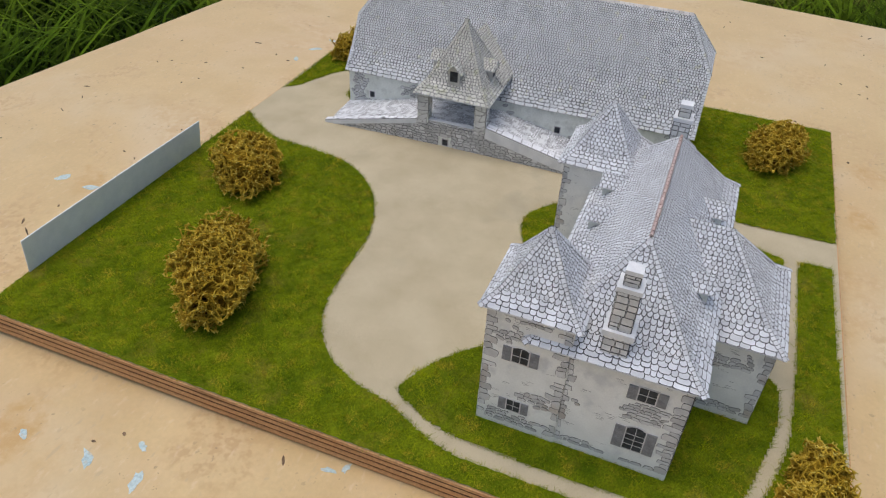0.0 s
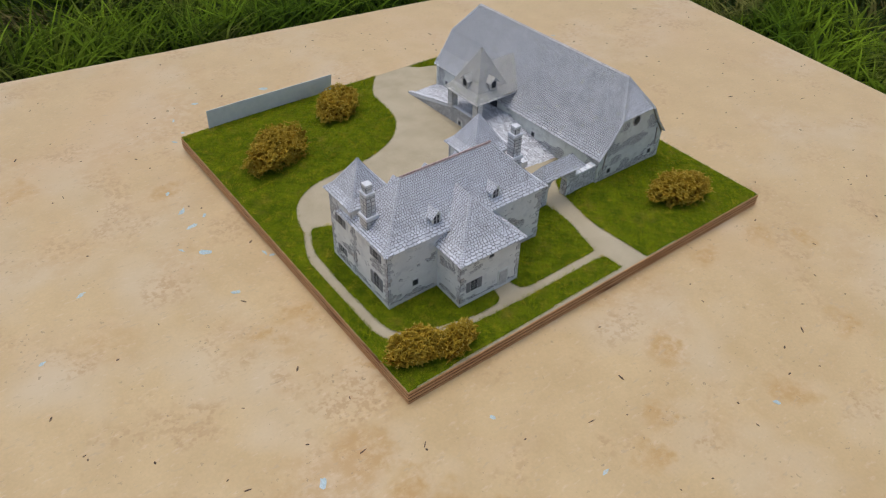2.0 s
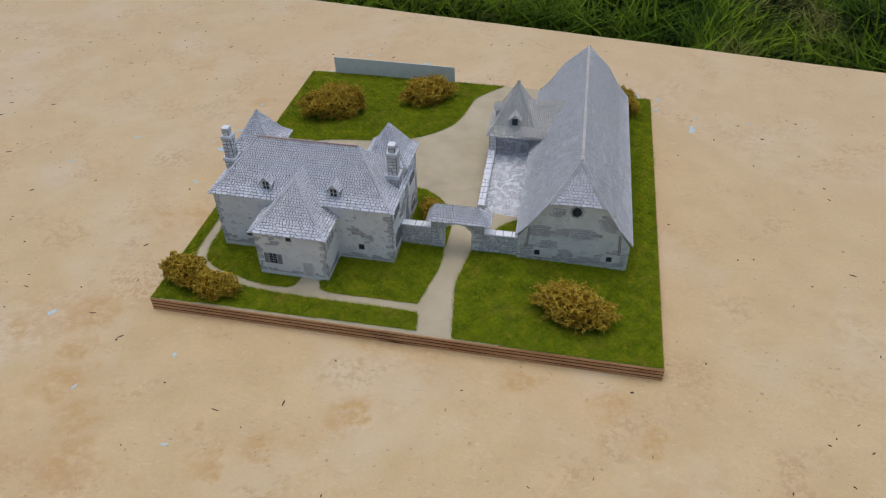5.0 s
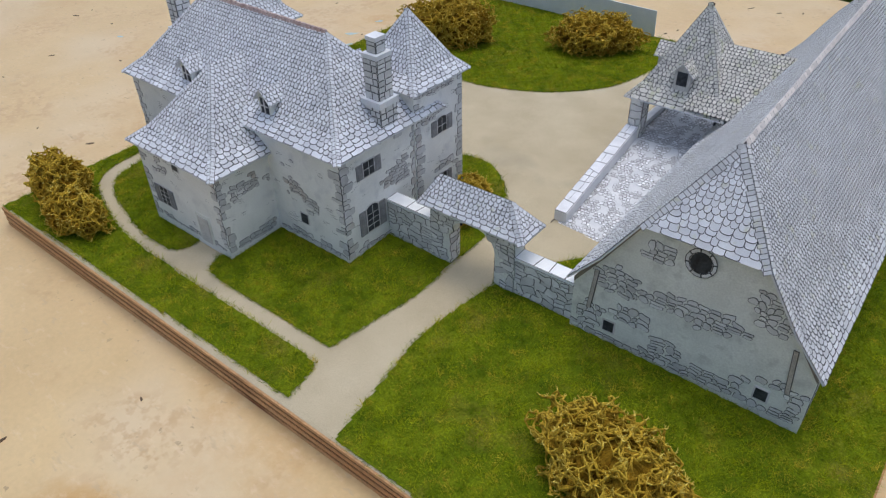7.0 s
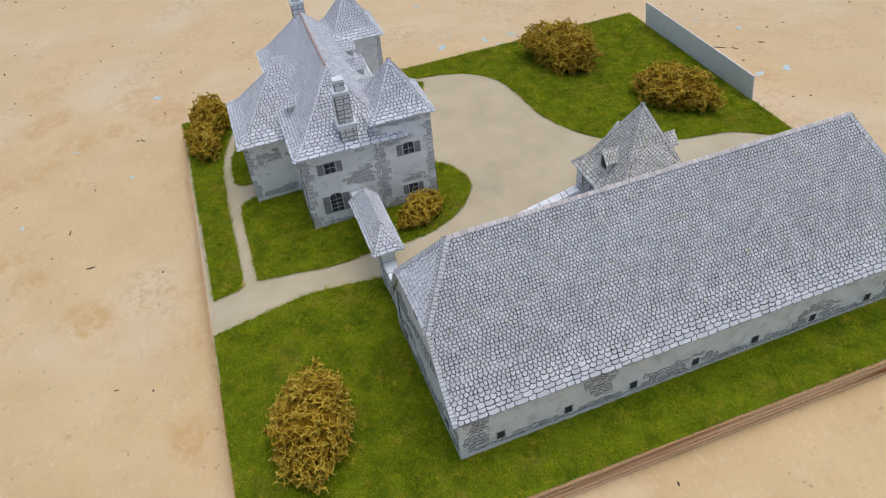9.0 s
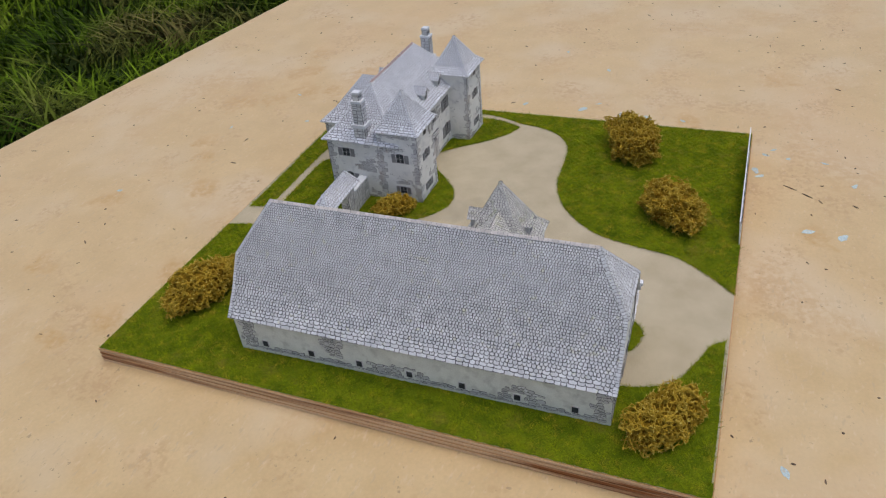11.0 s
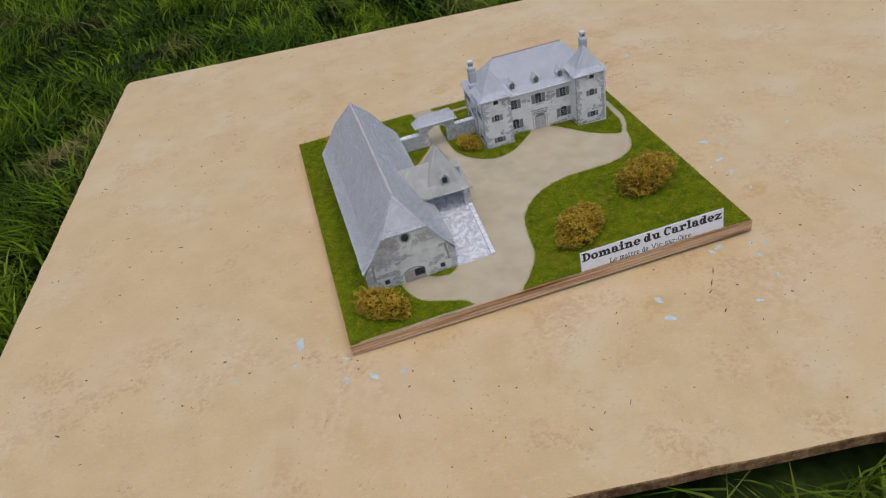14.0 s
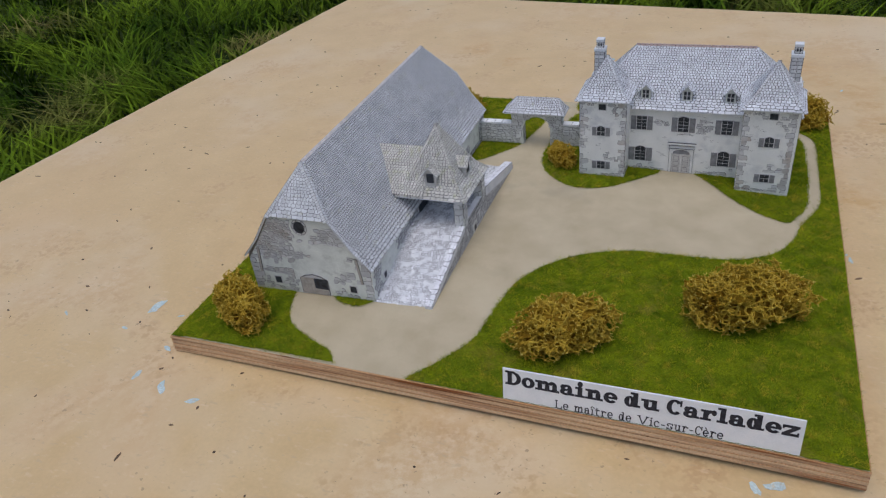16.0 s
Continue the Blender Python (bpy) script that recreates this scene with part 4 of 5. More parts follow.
    door = part("door", m, PLASTER, walls["main"], "panelled double door in a pale stone case")
    m = Mesh()
    q = [(mid - .0064, .0158), (mid + .0064, .0158), (mid + .0060, .0176), (mid + .0036, .0190), (mid, .0195), (mid - .0036, .0190), (mid - .0060, .0176)]
    m.prism([f.at(a, b, .0002) for a, b in q], [f.at(a, b, .0007) for a, b in q], 0)
    part("lunette", m, SHUTTER, door)
    for a, b0, b1, t in ((mid - .0090, 0, .0232, .00024), (mid + .0090, 0, .0232, .00024), (mid - .0069, 0, .0160, .00024), (mid + .0069, 0, .0160, .00024)):
        m = Mesh()
        plate(m, f, a - t / 2, a + t / 2, b0, b1, .0003, .00066)
        part("moulding", m, INK_SOFT, door)
    for b, half in ((.0205, .0095), (.0231, .0098), (.0253, .0106)):
        m = Mesh()
        plate(m, f, mid - half, mid + half, b - .00012, b + .00012, .0003, .00148)
        part("moulding", m, INK_SOFT, door)
    for sd in (-1, 1):
        m = Mesh()
        xa = mid + (.0002 if sd > 0 else -.0066)
        plate(m, f, xa, xa + .0064, 0, .0156, .0004, .0010)
        leaf = part("door_leaf", m, DOOR_GREY, door)
        for k in range(3):
            for grow, up, mat in ((0, 0, INK_SOFT), (.0002, .0001, DOOR_GREY)):
                m = Mesh()
                plate(m, f, xa + .0012 + grow, xa + .0052 - grow, .0012 + .0047 * k + grow, .0049 + .0047 * k - grow, .0008, .00108 + up)
                part("panel", m, mat, leaf)
    # east and west walls
    for wall, towr, xa, u, n in ((walls["main"], walls["right"], x1, (0, 1, 0), (1, 0, 0)), (walls["main"], walls["left"], x0, (0, -1, 0), (-1, 0, 0))):
        east = n[0] > 0
        off = .0006
        f = Face((xa - (off if east else -off), ys + .016 if east else yn, z0), u, n)
        wd = yn - ys - .016
        c = wd * (.66 if east else .36)
        dress(wall, f, wd, zm - z0, .31, (.003, .0062) if east else (.0062, .003), [(c, .0375, .0070, .0070, dict(small)), (c, .0085, .0078, .0120, dict(tall, arch=.0016))], 11.0 + xa)
        f = Face((xa, yt if east else ys + .016, z0), u, n)
        wd = ys + .016 - yt
        c = wd * .45 if east else wd * .55
        dress(towr, f, wd, zt - z0, .34, (.0060, .006) if east else (.006, .0060), [(c, .0375, .0070, .0072, dict(small, arch=.0010)), (c, .0085, .0060, .0062, dict(small))], 12.0 + xa, top=.007)
    # north wall, both sides of the wing
    for a0, a1, sd in ((x1, wx1, 3.1), (wx0, x0, 4.7)):
        f = Face((a0, yn, z0), (-1, 0, 0), (0, 1, 0))
        wd = a0 - a1
        dress(walls["main"], f, wd, zm - z0, .22, (.006, 0) if sd < 4 else (0, .006), [(wd * (.55 if sd < 4 else .42), .0095, .0046, .0050, dict(slit, surround=True))], sd)
    # wing
    f = Face((wx1, wy, z0), (-1, 0, 0), (0, 1, 0))
    wd = wx1 - wx0
    dress(walls["wing"], f, wd, zw - z0, .24, (.005, .005), [(.0135, .0090, .0070, .0098, dict(tall)), (wd * .5, .0340, .0042, .0036, slit)], 5.2)
    m = Mesh()
    plate(m, f, .0375, .0480, 0, .0150, 0, .0004, 0)
    back_door = part("door", m, PLASTER_GREY, walls["wing"], "plain grey back door")
    m = Mesh()
    plate(m, f, .0390, .0465, 0, .0135, .0003, .0008, 0)
    part("door_leaf", m, DOOR_GREY, back_door)
    for xa, u, n, ya in ((wx1, (0, 1, 0), (1, 0, 0), yn), (wx0, (0, -1, 0), (-1, 0, 0), wy)):
        f = Face((xa, ya, z0), u, n)
        dress(walls["wing"], f, wy - yn, zw - z0, .26, (0, .005) if n[0] > 0 else (.005, 0), [], 6.0 + xa)
    # roofs
    faces, E = hip_faces(x0 - .0028, x1 + .0028, ys - .0032, yn + .0034, zm, .2465, .3335, .3012, .0955)
    main_roof = roof(e, faces, E, .0023, .0018, rng, label="hipped roof printed with grey slates")
    m = Mesh()
    m.prism([(.2465, .3005, .0946), (.3335, .3005, .0946), (.3335, .3019, .0946), (.2465, .3019, .0946)], [(.2465, .3009, .0957), (.3335, .3009, .0957), (.3335, .3015, .0957), (.2465, .3015, .0957)], 0)
    ridge = part("ridge", m, INK_MID, main_roof, "reddish tiled ridge")
    for k in range(27):
        xa, xb, w = .2465 + k * .00322, .2465 + k * .00322 + .0027, rng.uniform(.0008, .0010)
        low = [(xa, .3012 - w, .0948), (xb, .3012 - w, .0948), (xb, .3012 + w, .0948), (xa, .3012 + w, .0948)]
        m = Mesh()
        m.prism(low, [(p, .3012 + (q - .3012) * .5, .0964 + rng.uniform(-.0001, .0001)) for p, q, r in low], 0)
        part("ridge_tile", m, RIDGE_RED, ridge)
    for a, b, apx in ((x0 - .0030, tl + .0030, .2308), (tr - .0030, x1 + .0030, .3480)):
        faces, E = hip_faces(a, b, yt - .0030, ys + .0190, zt, apx, apx, .2662, .0992, .30, .20)
        roof(e, faces, E, .0021, .0016, rng, label="steep pyramid tower roof of grey slates")
    # the wing's ridge runs into the main roof
    R0, R1 = Vector((.2905, .3325, .0808)), Vector((.2905, .3050, .0808))
    xs0, xs1, ye = wx0 - .0030, wx1 + .0030, wy + .0034
    E = [Vector((xs0, yn - .004, zw)), Vector((xs1, yn - .004, zw)), Vector((xs1, ye, zw)), Vector((xs0, ye, zw))]
    def knee(p, r):
        k = p.lerp(r, .28)
        k.z = zw + .20 * (r.z - zw)
        return k
    KN1, KN2 = knee(E[2], R0), knee(E[3], R0)
    KS1 = Vector((KN1.x, .318, KN1.z))
    KS2 = Vector((KN2.x, .318, KN2.z))
    faces = [[E[2], E[3], KN2, KN1], [KN1, KN2, R0], [E[1], E[2], KN1, KS1], [KS1, KN1, R0, R1], [E[3], E[0], KS2, KN2], [KN2, KS2, R1, R0]]
    roof(e, faces, E, .0024, .0018, rng, label="hipped wing roof printed with grey slates")
    # chimneys and dormers
    chimney(e, .2190, .2995, .0600, .1000, rng)
    chimney(e, .3605, .2995, .0600, .1000, rng)
    for x in (.2590, .2890, .3195):
        dormer(main_roof, x, .2724, .0640, .0070, .0070, .017, 0, rng)
    for x in (.2615, .3190):
        dormer(main_roof, x, .3285, .0632, .0076, .0078, .018, 180, rng)
    SETTING[0] = Matrix.Identity(4)


# ---------------------------------------------------------------- the barn with its carriage porch and ramps
def barn():
    rng = random.Random(33)
    SETTING[0] = turned(.0722, .183, 1.25)
    e = thing("barn", .0722, .183, .004, "long white paper model barn with steep slate roof and ramped porch", "model barn")
    cx, hw = .0722, .0452
    y0, y1 = .0598, .3062
    zb, ze, zh, zr = .0005, .0298, .0642, .0943
    kx, kz = .0352, .0442                   # knee of the slopes, half width and height
    hx = .0223                              # half width of the hip's eave
    # body: gables with cut-off tops
    def section(y):
        return [(cx - hw, y, zb), (cx + hw, y, zb), (cx + hw, y, ze), (cx + kx - .0012, y, kz - .0012), (cx + hx, y, zh - .001), (cx - hx, y, zh - .001), (cx - kx + .0012, y, kz - .0012), (cx - hw, y, ze)]
    m = Mesh()
    m.prism(section(y1), section(y0), 0)
    body = part("wall", m, PLASTER_GREY, e)
    z0 = .0045

    def in_gable(a, b):
        """Whether a spot of the gable, from its middle and the ground, lies on the wall."""
        z = b + z0
        half = hw if z < ze else (hw + (kx - hw) * (z - ze) / (kz - ze) if z < kz else kx + (hx - kx) * (z - kz) / (zh - kz))
        return abs(a - hw) < half - .0015 and z < zh - .002

    for y, u, n, south in ((y0, (1, 0, 0), (0, -1, 0), True), (y1, (-1, 0, 0), (0, 1, 0), False)):
        f = Face((cx - hw if south else cx + hw, y, z0), u, n)
        holes = []
        # oculus
        ring = [(hw + math.cos(k * math.pi / 8) * .0054, .0525 + math.sin(k * math.pi / 8) * .0058) for k in range(16)]
        m = Mesh()
        m.prism([f.at(a, b, -.0002) for a, b in ring], [f.at(a, b, .0004) for a, b in ring], 0)
        oc = part("oculus", m, STONE, body, "round window with stone surround")
        m = Mesh()
        ring = [(hw + math.cos(k * math.pi / 8) * .0038, .0525 + math.sin(k * math.pi / 8) * .0042) for k in range(16)]
        m.prism([f.at(a, b, 0) for a, b in ring], [f.at(a, b, .0006) for a, b in ring], 0)
        part("pane", m, GLASS_INK, oc)
        for k in range(8):
            m, a, g2 = Mesh(), k * math.pi / 4 + .2, .05
            for r0, r1, up, slot in ((.0040, .0056, .00052, 0), (.00425, .0053, .00058, 1)):
                e0 = g2 if slot else 0
                q = [(r0, a + e0), (r1, a + e0), (r1 * 1.01, a + math.pi / 8), (r1, a + math.pi / 4 - e0), (r0, a + math.pi / 4 - e0), (r0, a + math.pi / 8)]
                m.poly([f.at(hw + math.cos(t) * r, .0525 + math.sin(t) * r * 1.06, up) for r, t in q], slot)
            part("stone", m, [INK_MID, STONE_PALE], oc)
        holes.append((hw - .006, hw + .006, .0465, .0585))
        for a in ((.0190, .0755) if south else (.0165, .0755)):
            window(body, f, a, .0052, .0044, .0048, False, bars=False)
            holes.append((a - .003, a + .003, .0046, .0108))
        if south:
            # wide arched doorway: one plank leaf shut, the other half open above
            q = [(.0365, 0), (.0575, 0), (.0575, .0120), (.0530, .0148), (.0470, .0160), (.0410, .0148), (.0365, .0120)]
            m = Mesh()
            m.prism([f.at(a, b, -.0002) for a, b in q], [f.at(a, b, .0004) for a, b in q], 0)
            dr = part("door", m, STONE, body, "arched barn door, one plank leaf shut and one half open")
            for k in range(6):
                # thin dark line of the arch
                (a0, b0), (a1, b1) = q[1 + k], q[(2 + k) % 7]
                if b0 < .01 and b1 < .01:
                    continue
                m = Mesh()
                m.poly([f.at(a0, b0, .0005), f.at(a1, b1, .0005), f.at(hw * .04 + a1 * .96, b1 * .96, .0005), f.at(hw * .04 + a0 * .96, b0 * .96, .0005)][::-1], 0)
                part("arch_line", m, INK_MID, dr)
            m = Mesh()
            plate(m, f, .0470, .0568, .0040, .0128, .0002, .0006)
            part("opening", m, GLASS_INK, dr)
            for k in range(8):
                m = Mesh()
                a = .0372 + k * .00243
                plate(m, f, a, a + .00225, 0, .0128 if k < 4 else .0046, .0002, .0008)
                part("plank", m, TIMBER, dr)
            holes.append((.0355, .0585, 0, .0165))
        for s in (-1, 1):
            # timber post printed near each corner
            m = Mesh()
            a = hw + s * .0370
            lean = s * .0009
            for grow, up, slot in ((.00022, .0004, 0), (0, .0005, 1)):
                q = [(a - .0007 - grow + lean, .0130), (a + .0007 + grow + lean, .0130), (a + .0007 + grow - lean, .0325), (a - .0007 - grow - lean, .0325)]
                m.prism([f.at(p, r, -.0001) for p, r in q], [f.at(p, r, up) for p, r in q], slot)
            part("post", m, [INK_MID, TIMBER], body)
            # dark board printed under the slope of the roof
            for (p0, r0_), (p1, r1_) in (((hw, ze), (kx, kz)), ((kx, kz), (hx, zh))):
                m = Mesh()
                ring = [(hw + s * p0, r0_ - z0 - .0026), (hw + s * p0, r0_ - z0), (hw + s * p1, r1_ - z0), (hw + s * p1, r1_ - z0 - .0026)]
                if s > 0:
                    ring = ring[::-1]
                m.prism([f.at(p, r, -.0002) for p, r in ring][::-1], [f.at(p, r, .0003) for p, r in ring][::-1], 0)
                part("verge_board", m, VERGE, body)
        gone = ((.048, .0290, .0175, .0058), (.025, .0175, .0090, .0045), (.039, .0110, .0050, .0028), (.074, .0440, .0080, .0090), (.030, .0485, .0055, .0060), (.018, .0310, .0075, .0060), (.080, .0100, .0120, .0090), (.007, .0080, .0090, .0100)) if not south else ()
        plan = stone_plan(hw * 2, zh - z0, rng, .53 if south else 0.0, row=(.0018, .0034), length=(.0022, .0058), quoin=(0, 0) if gone else (.0090, .0090), keep=in_gable, holes=holes, low_band=.0095, seed=20.0 if south else 24.0, grain=34, patches=gone)
        stones(f, plan, body, line=.00012 if south else .00015, mat=STONE if south else STONE_PALE, ink=INK_MID if south else INK)
    # west and east long walls
    fw = Face((cx - hw, y1, z0), (0, -1, 0), (-1, 0, 0))
    holes = []
    for k in range(7):
        a = .0200 + k * .0343
        window(body, fw, a, .0032, .0038, .0046, False, bars=False)
        holes.append((a - .0028, a + .0028, .0026, .0086))
    stones(fw, stone_plan(y1 - y0, ze - z0 - .001, rng, .33, row=(.0017, .0030), length=(.0024, .0058), holes=holes, low_band=.0065, seed=28.0, grain=38, patches=((.004, .012, .011, .016), (.243, .012, .012, .016), (.070, .016, .008, .009))), body, single=False)
    fe = Face((cx + hw, y0, z0), (0, 1, 0), (1, 0, 0))
    holes = []
    for a, b in ((.0185, .0068), (.0960, .0110), (.1590, .0090)):
        window(body, fe, a, b, .0036, .0044, False, bars=False)
        holes.append((a - .003, a + .003, b - .001, b + .006))
    stones(fe, stone_plan(y1 - y0, ze - z0 - .001, rng, .36, row=(.0017, .0030), length=(.0024, .0058), holes=holes, low_band=.0065, seed=31.0, grain=38, patches=((.004, .012, .011, .016), (.243, .012, .012, .016))), body, single=False)
    # roof: long slopes with a flared foot, half hips at the ends
    ov, ew = .0026, .0474
    ya, yb = y0 - ov + .0004, y1 + ov
    r0, r1 = .0782, .2890
    faces = []
    for s in (1, -1):
        e0, e1 = (Vector((cx + s * ew, ya, ze)), Vector((cx + s * ew, yb, ze)))
        k0, k1 = (Vector((cx + s * kx, ya, kz)), Vector((cx + s * kx, yb, kz)))
        h0, h1 = (Vector((cx + s * hx, ya, zh)), Vector((cx + s * hx, yb, zh)))
        a0, a1 = Vector((cx, r0, zr)), Vector((cx, r1, zr))
        if s > 0:
            faces += [[e0, e1, k1, k0], [k0, k1, h1, h0], [h0, h1, a1, a0]]
        else:
            faces += [[e1, e0, k0, k1], [k1, k0, h0, h1], [h1, h0, a0, a1]]
    hipS = [Vector((cx - hx, ya, zh)), Vector((cx + hx, ya, zh)), Vector((cx, r0, zr))]
    hipN = [Vector((cx + hx, yb, zh)), Vector((cx - hx, yb, zh)), Vector((cx, r1, zr))]
    m = Mesh()
    for q in faces + [hipS, hipN]:
        m.poly(q, 1)
        nrm = (q[1] - q[0]).cross(q[-1] - q[0]).normalized() * .0007
        m.poly([p - nrm for p in q[::-1]], 1)
        for i in range(len(q)):
            j = (i + 1) % len(q)
            m.poly([q[i] - nrm, q[j] - nrm, q[j], q[i]], 1)
    rf = part("roof", m, [INK, PAPER], e, "long steep roof printed with grey slates, flared at the eaves")
    s = Mesh()
    for q in faces:
        zz = q[0].z
        lo, hi = (.0024, .0020) if zz < kz - .001 else ((.0019, .0017) if zz < zh - .001 else (.0016, .0015))
        slates(s, q, lo, hi, rng, bold=.19, brick=zz < kz - .001)
    for q in faces + [hipS, hipN]:
        hip_strip(s, q, rng, (.0020, .0030))
    for q in (hipS, hipN):
        slates(s, q, .0024, .0017, rng, rf if q is hipN else None, bold=.10, brick=True)
    part("slating", s, [INK, SLATE_OLD], rf, kind="stuff")
    m = Mesh()
    m.prism([(cx - .0008, r0, zr - .0014), (cx + .0008, r0, zr - .0014), (cx + .0008, r1, zr - .0014), (cx - .0008, r1, zr - .0014)], [(cx - .0002, r0, zr + .0003), (cx + .0002, r0, zr + .0003), (cx + .0002, r1, zr + .0003), (cx - .0002, r1, zr + .0003)], 0)
    ridge = part("ridge", m, INK_SOFT, rf, "folded ridge of pale pinkish tan tiles")
    b = r0
    while b < r1 - .001:
        l, w = min(rng.uniform(.0026, .0040), r1 - b), rng.uniform(.0010, .0013)
        m = Mesh()
        for k in (-1, 1):
            q = [(cx, b + .0001, zr + .0008), (cx, b + l - .0001, zr + .0008), (cx + k * w, b + l - .0001, zr - w * 1.10 + .0005), (cx + k * w, b + .0001, zr - w * 1.10 + .0005)]
            m.poly(q if k < 0 else q[::-1], 0)
        part("ridge_tile", m, RIDGE_TAN, ridge)
        b += l
    SETTING[0] = turned(.135, .155, .6)
    porch(e, rng)
    SETTING[0] = Matrix.Identity(4)


def porch(e, rng):
    """The carriage porch on its platform between two ramps."""
    x0, x1, y0, y1 = .1165, .1580, .1315, .1795
    zp, ze = .0212, .0440
    g = .0035
    ys, yn = .0605, .2535                      # feet of the ramps
    zs, zn = .0045, .0055
    m = Mesh()
    side = [(ys, g - .003), (yn, g - .003), (yn, zn), (y1, zp), (y0, zp), (ys, zs)]
    m.prism([(x0, y, z) for y, z in side], [(x1, y, z) for y, z in side], 0)
    ramp = part("ramp", m, PLASTER_GREY, e, "ramped carriageway printed with pale cobbles")
    # paving of the two slopes and the landing
    for pa, pb in (((ys, zs), (y0, zp)), ((y0, zp), (y1, zp)), ((y1, zp), (yn, zn))):
        o = Vector((x1 - .0023, pa[0], pa[1]))
        v = Vector((0, pb[0] - pa[0], pb[1] - pa[1]))
        f = Face(o, (-1, 0, 0), Vector((-1, 0, 0)).cross(v), v)
        f.n = -f.n if f.n.z < 0 else f.n
        plan, b = [], 0.0
        while b < v.length - .0008:
            h, a = rng.uniform(.0015, .0021), rng.random() * .001
            while a < x1 - x0 - .0040:
                w = rng.uniform(.0014, .0026)
                if noise.noise(Vector((a * 190, b * 190, pa[0] * 50))) + .4 * noise.noise(Vector((a * 600, b * 600, 2))) > -.17:
                    c = [(a + w / 2 + math.cos(k * math.pi / 4) * w * .5, b + h / 2 + math.sin(k * math.pi / 4) * h * .55) for k in range(8)]
                    plan.append([(p + rng.uniform(-.07, .07) * w, r + rng.uniform(-.07, .07) * h) for p, r in c])
                a += w
            b += h
        mm = Mesh()
        plate(mm, f, 0, x1 - x0 - .0024, 0, v.length, -.0004, .0002)
        deck = part("carriageway", mm, PAPER, ramp)
        mm = Mesh()
        for q in plan:
            mm.poly([f.at(a, b, .00027) for a, b in q], 0)
            mm.poly([f.at(a, b, .00034) for a, b in shrink(q, .00015)], 1)
        part("cobble_paving", mm, [INK, COBBLE], deck, kind="stuff")
    # outer wall, with its stones
    f = Face((x1, ys, g), (0, 1, 0), (1, 0, 0))
    def under(a, b):
        y, z = a + ys, b + g
        top = zs + (zp - zs) * (y - ys) / (y0 - ys) if y < y0 else (zp if y < y1 else zp + (zn - zp) * (y - y1) / (yn - y1))
        return z < top + .0020
    stones(f, stone_plan(yn - ys, zp - g + .003, rng, 1.0, row=(.0016, .0026), length=(.0024, .0056), keep=under, holes=[(.0880, .0950, .0030, .0100)], seed=40), ramp, single=False)
    window(ramp, f, .0917, .0045, .0038, .0044, False, bars=False)
    # parapets along the outer edge of both slopes
    for (ya, za), (yb, zb2) in (((ys, zs), (y0 - .0005, zp)), ((y1 + .0005, zp), (yn, zn))):
        m = Mesh()
        south = ya == ys
        h, wd = (.0026, .0040) if south else (.0066, .0062)
        yb = yb if south else .2500
        side = [(ya, za - .001), (yb, zb2 - .001), (yb, zb2 + h), (ya, za + h)]
        m.prism([(x1 - wd, y, z) for y, z in side], [(x1 + .0004, y, z) for y, z in side], 0)
        pp = part("parapet", m, PAPER, ramp)
        v = Vector((0, yb - ya, zb2 - za))
        ft = Face((x1 + .0004, ya, za + h), (-1, 0, 0), v.cross(Vector((1, 0, 0))), v)
        ft.n = -ft.n if ft.n.z < 0 else ft.n
        # crazy paving on top: slanting joints, the wider stones halved
        b, lean = 0.0, 0.0
        while b < v.length - .0015:
            l, lean2 = min(rng.uniform(.0035, .0080), v.length - b), rng.uniform(-.0016, .0016)
            b2, cut = min(b + l, v.length - .0016) if v.length - b - l > .002 else v.length, rng.uniform(.38, .62)
            lean2 = 0.0 if b2 >= v.length else lean2
            cells = [(0, cut), (cut, 1)] if wd > .003 and rng.random() < .75 else [(0, 1)]
            for c0, c1 in cells:
                q = [(wd * c0, b + lean * (c0 - .5)), (wd * c1, b + lean * (c1 - .5)), (wd * c1, b2 + lean2 * (c1 - .5)), (wd * c0, b2 + lean2 * (c0 - .5))]
                mm = Mesh()
                stone_mesh(mm, ft, [q[::-1] if (q[1][0] - q[0][0]) * (q[2][1] - q[1][1]) < 0 else q], .00012, .00018)
                part("coping", mm, [INK_MID, COBBLE], pp)
            b, lean = b2, lean2
    # low wall between the pillars
    m = Mesh()
    m.box(x1 - .0044, x1 - .0004, y0 + .0077, y1 - .0077, zp - .001, zp + .0032)
    low_wall = part("parapet", m, PAPER, ramp)
    stones(Face((x1 - .0004, y0 + .0078, zp), (0, 1, 0), (1, 0, 0)), stone_plan(y1 - y0 - .0156, .0030, rng, 1.0, (.0015, .0026), (.0026, .0056)), low_wall, mat=STONE_PALE, line=.00014)
    # pillars
    for ya in (y0, y1 - .0078):
        m = Mesh()
        m.box(x1 - .0068, x1, ya, ya + .0078, zp - .001, ze + .001)
        pl = part("pillar", m, PLASTER_GREY, e)
        for o, u, n, wd in (((x1, ya, zp), (0, 1, 0), (1, 0, 0), .0078), ((x1 - .0068, ya, zp), (1, 0, 0), (0, -1, 0), .0068), ((x1, ya + .0078, zp), (-1, 0, 0), (0, 1, 0), .0068), ((x1 - .0068, ya + .0078, zp), (0, -1, 0), (-1, 0, 0), .0078)):
            stones(Face(o, u, n), stone_plan(wd, ze - zp, rng, 1.0, (.0032, .0046), (.0030, .0070)), pl, mat=STONE_PALE, ink=INK, line=.00014)
    # dark plate painting the shade on the barn wall behind the landing
    f = Face((.1183, y0, zp), (0, 1, 0), (1, 0, 0))
    m = Mesh()
    plate(m, f, .0140, .0330, 0, .0150, -.0005, .0006)
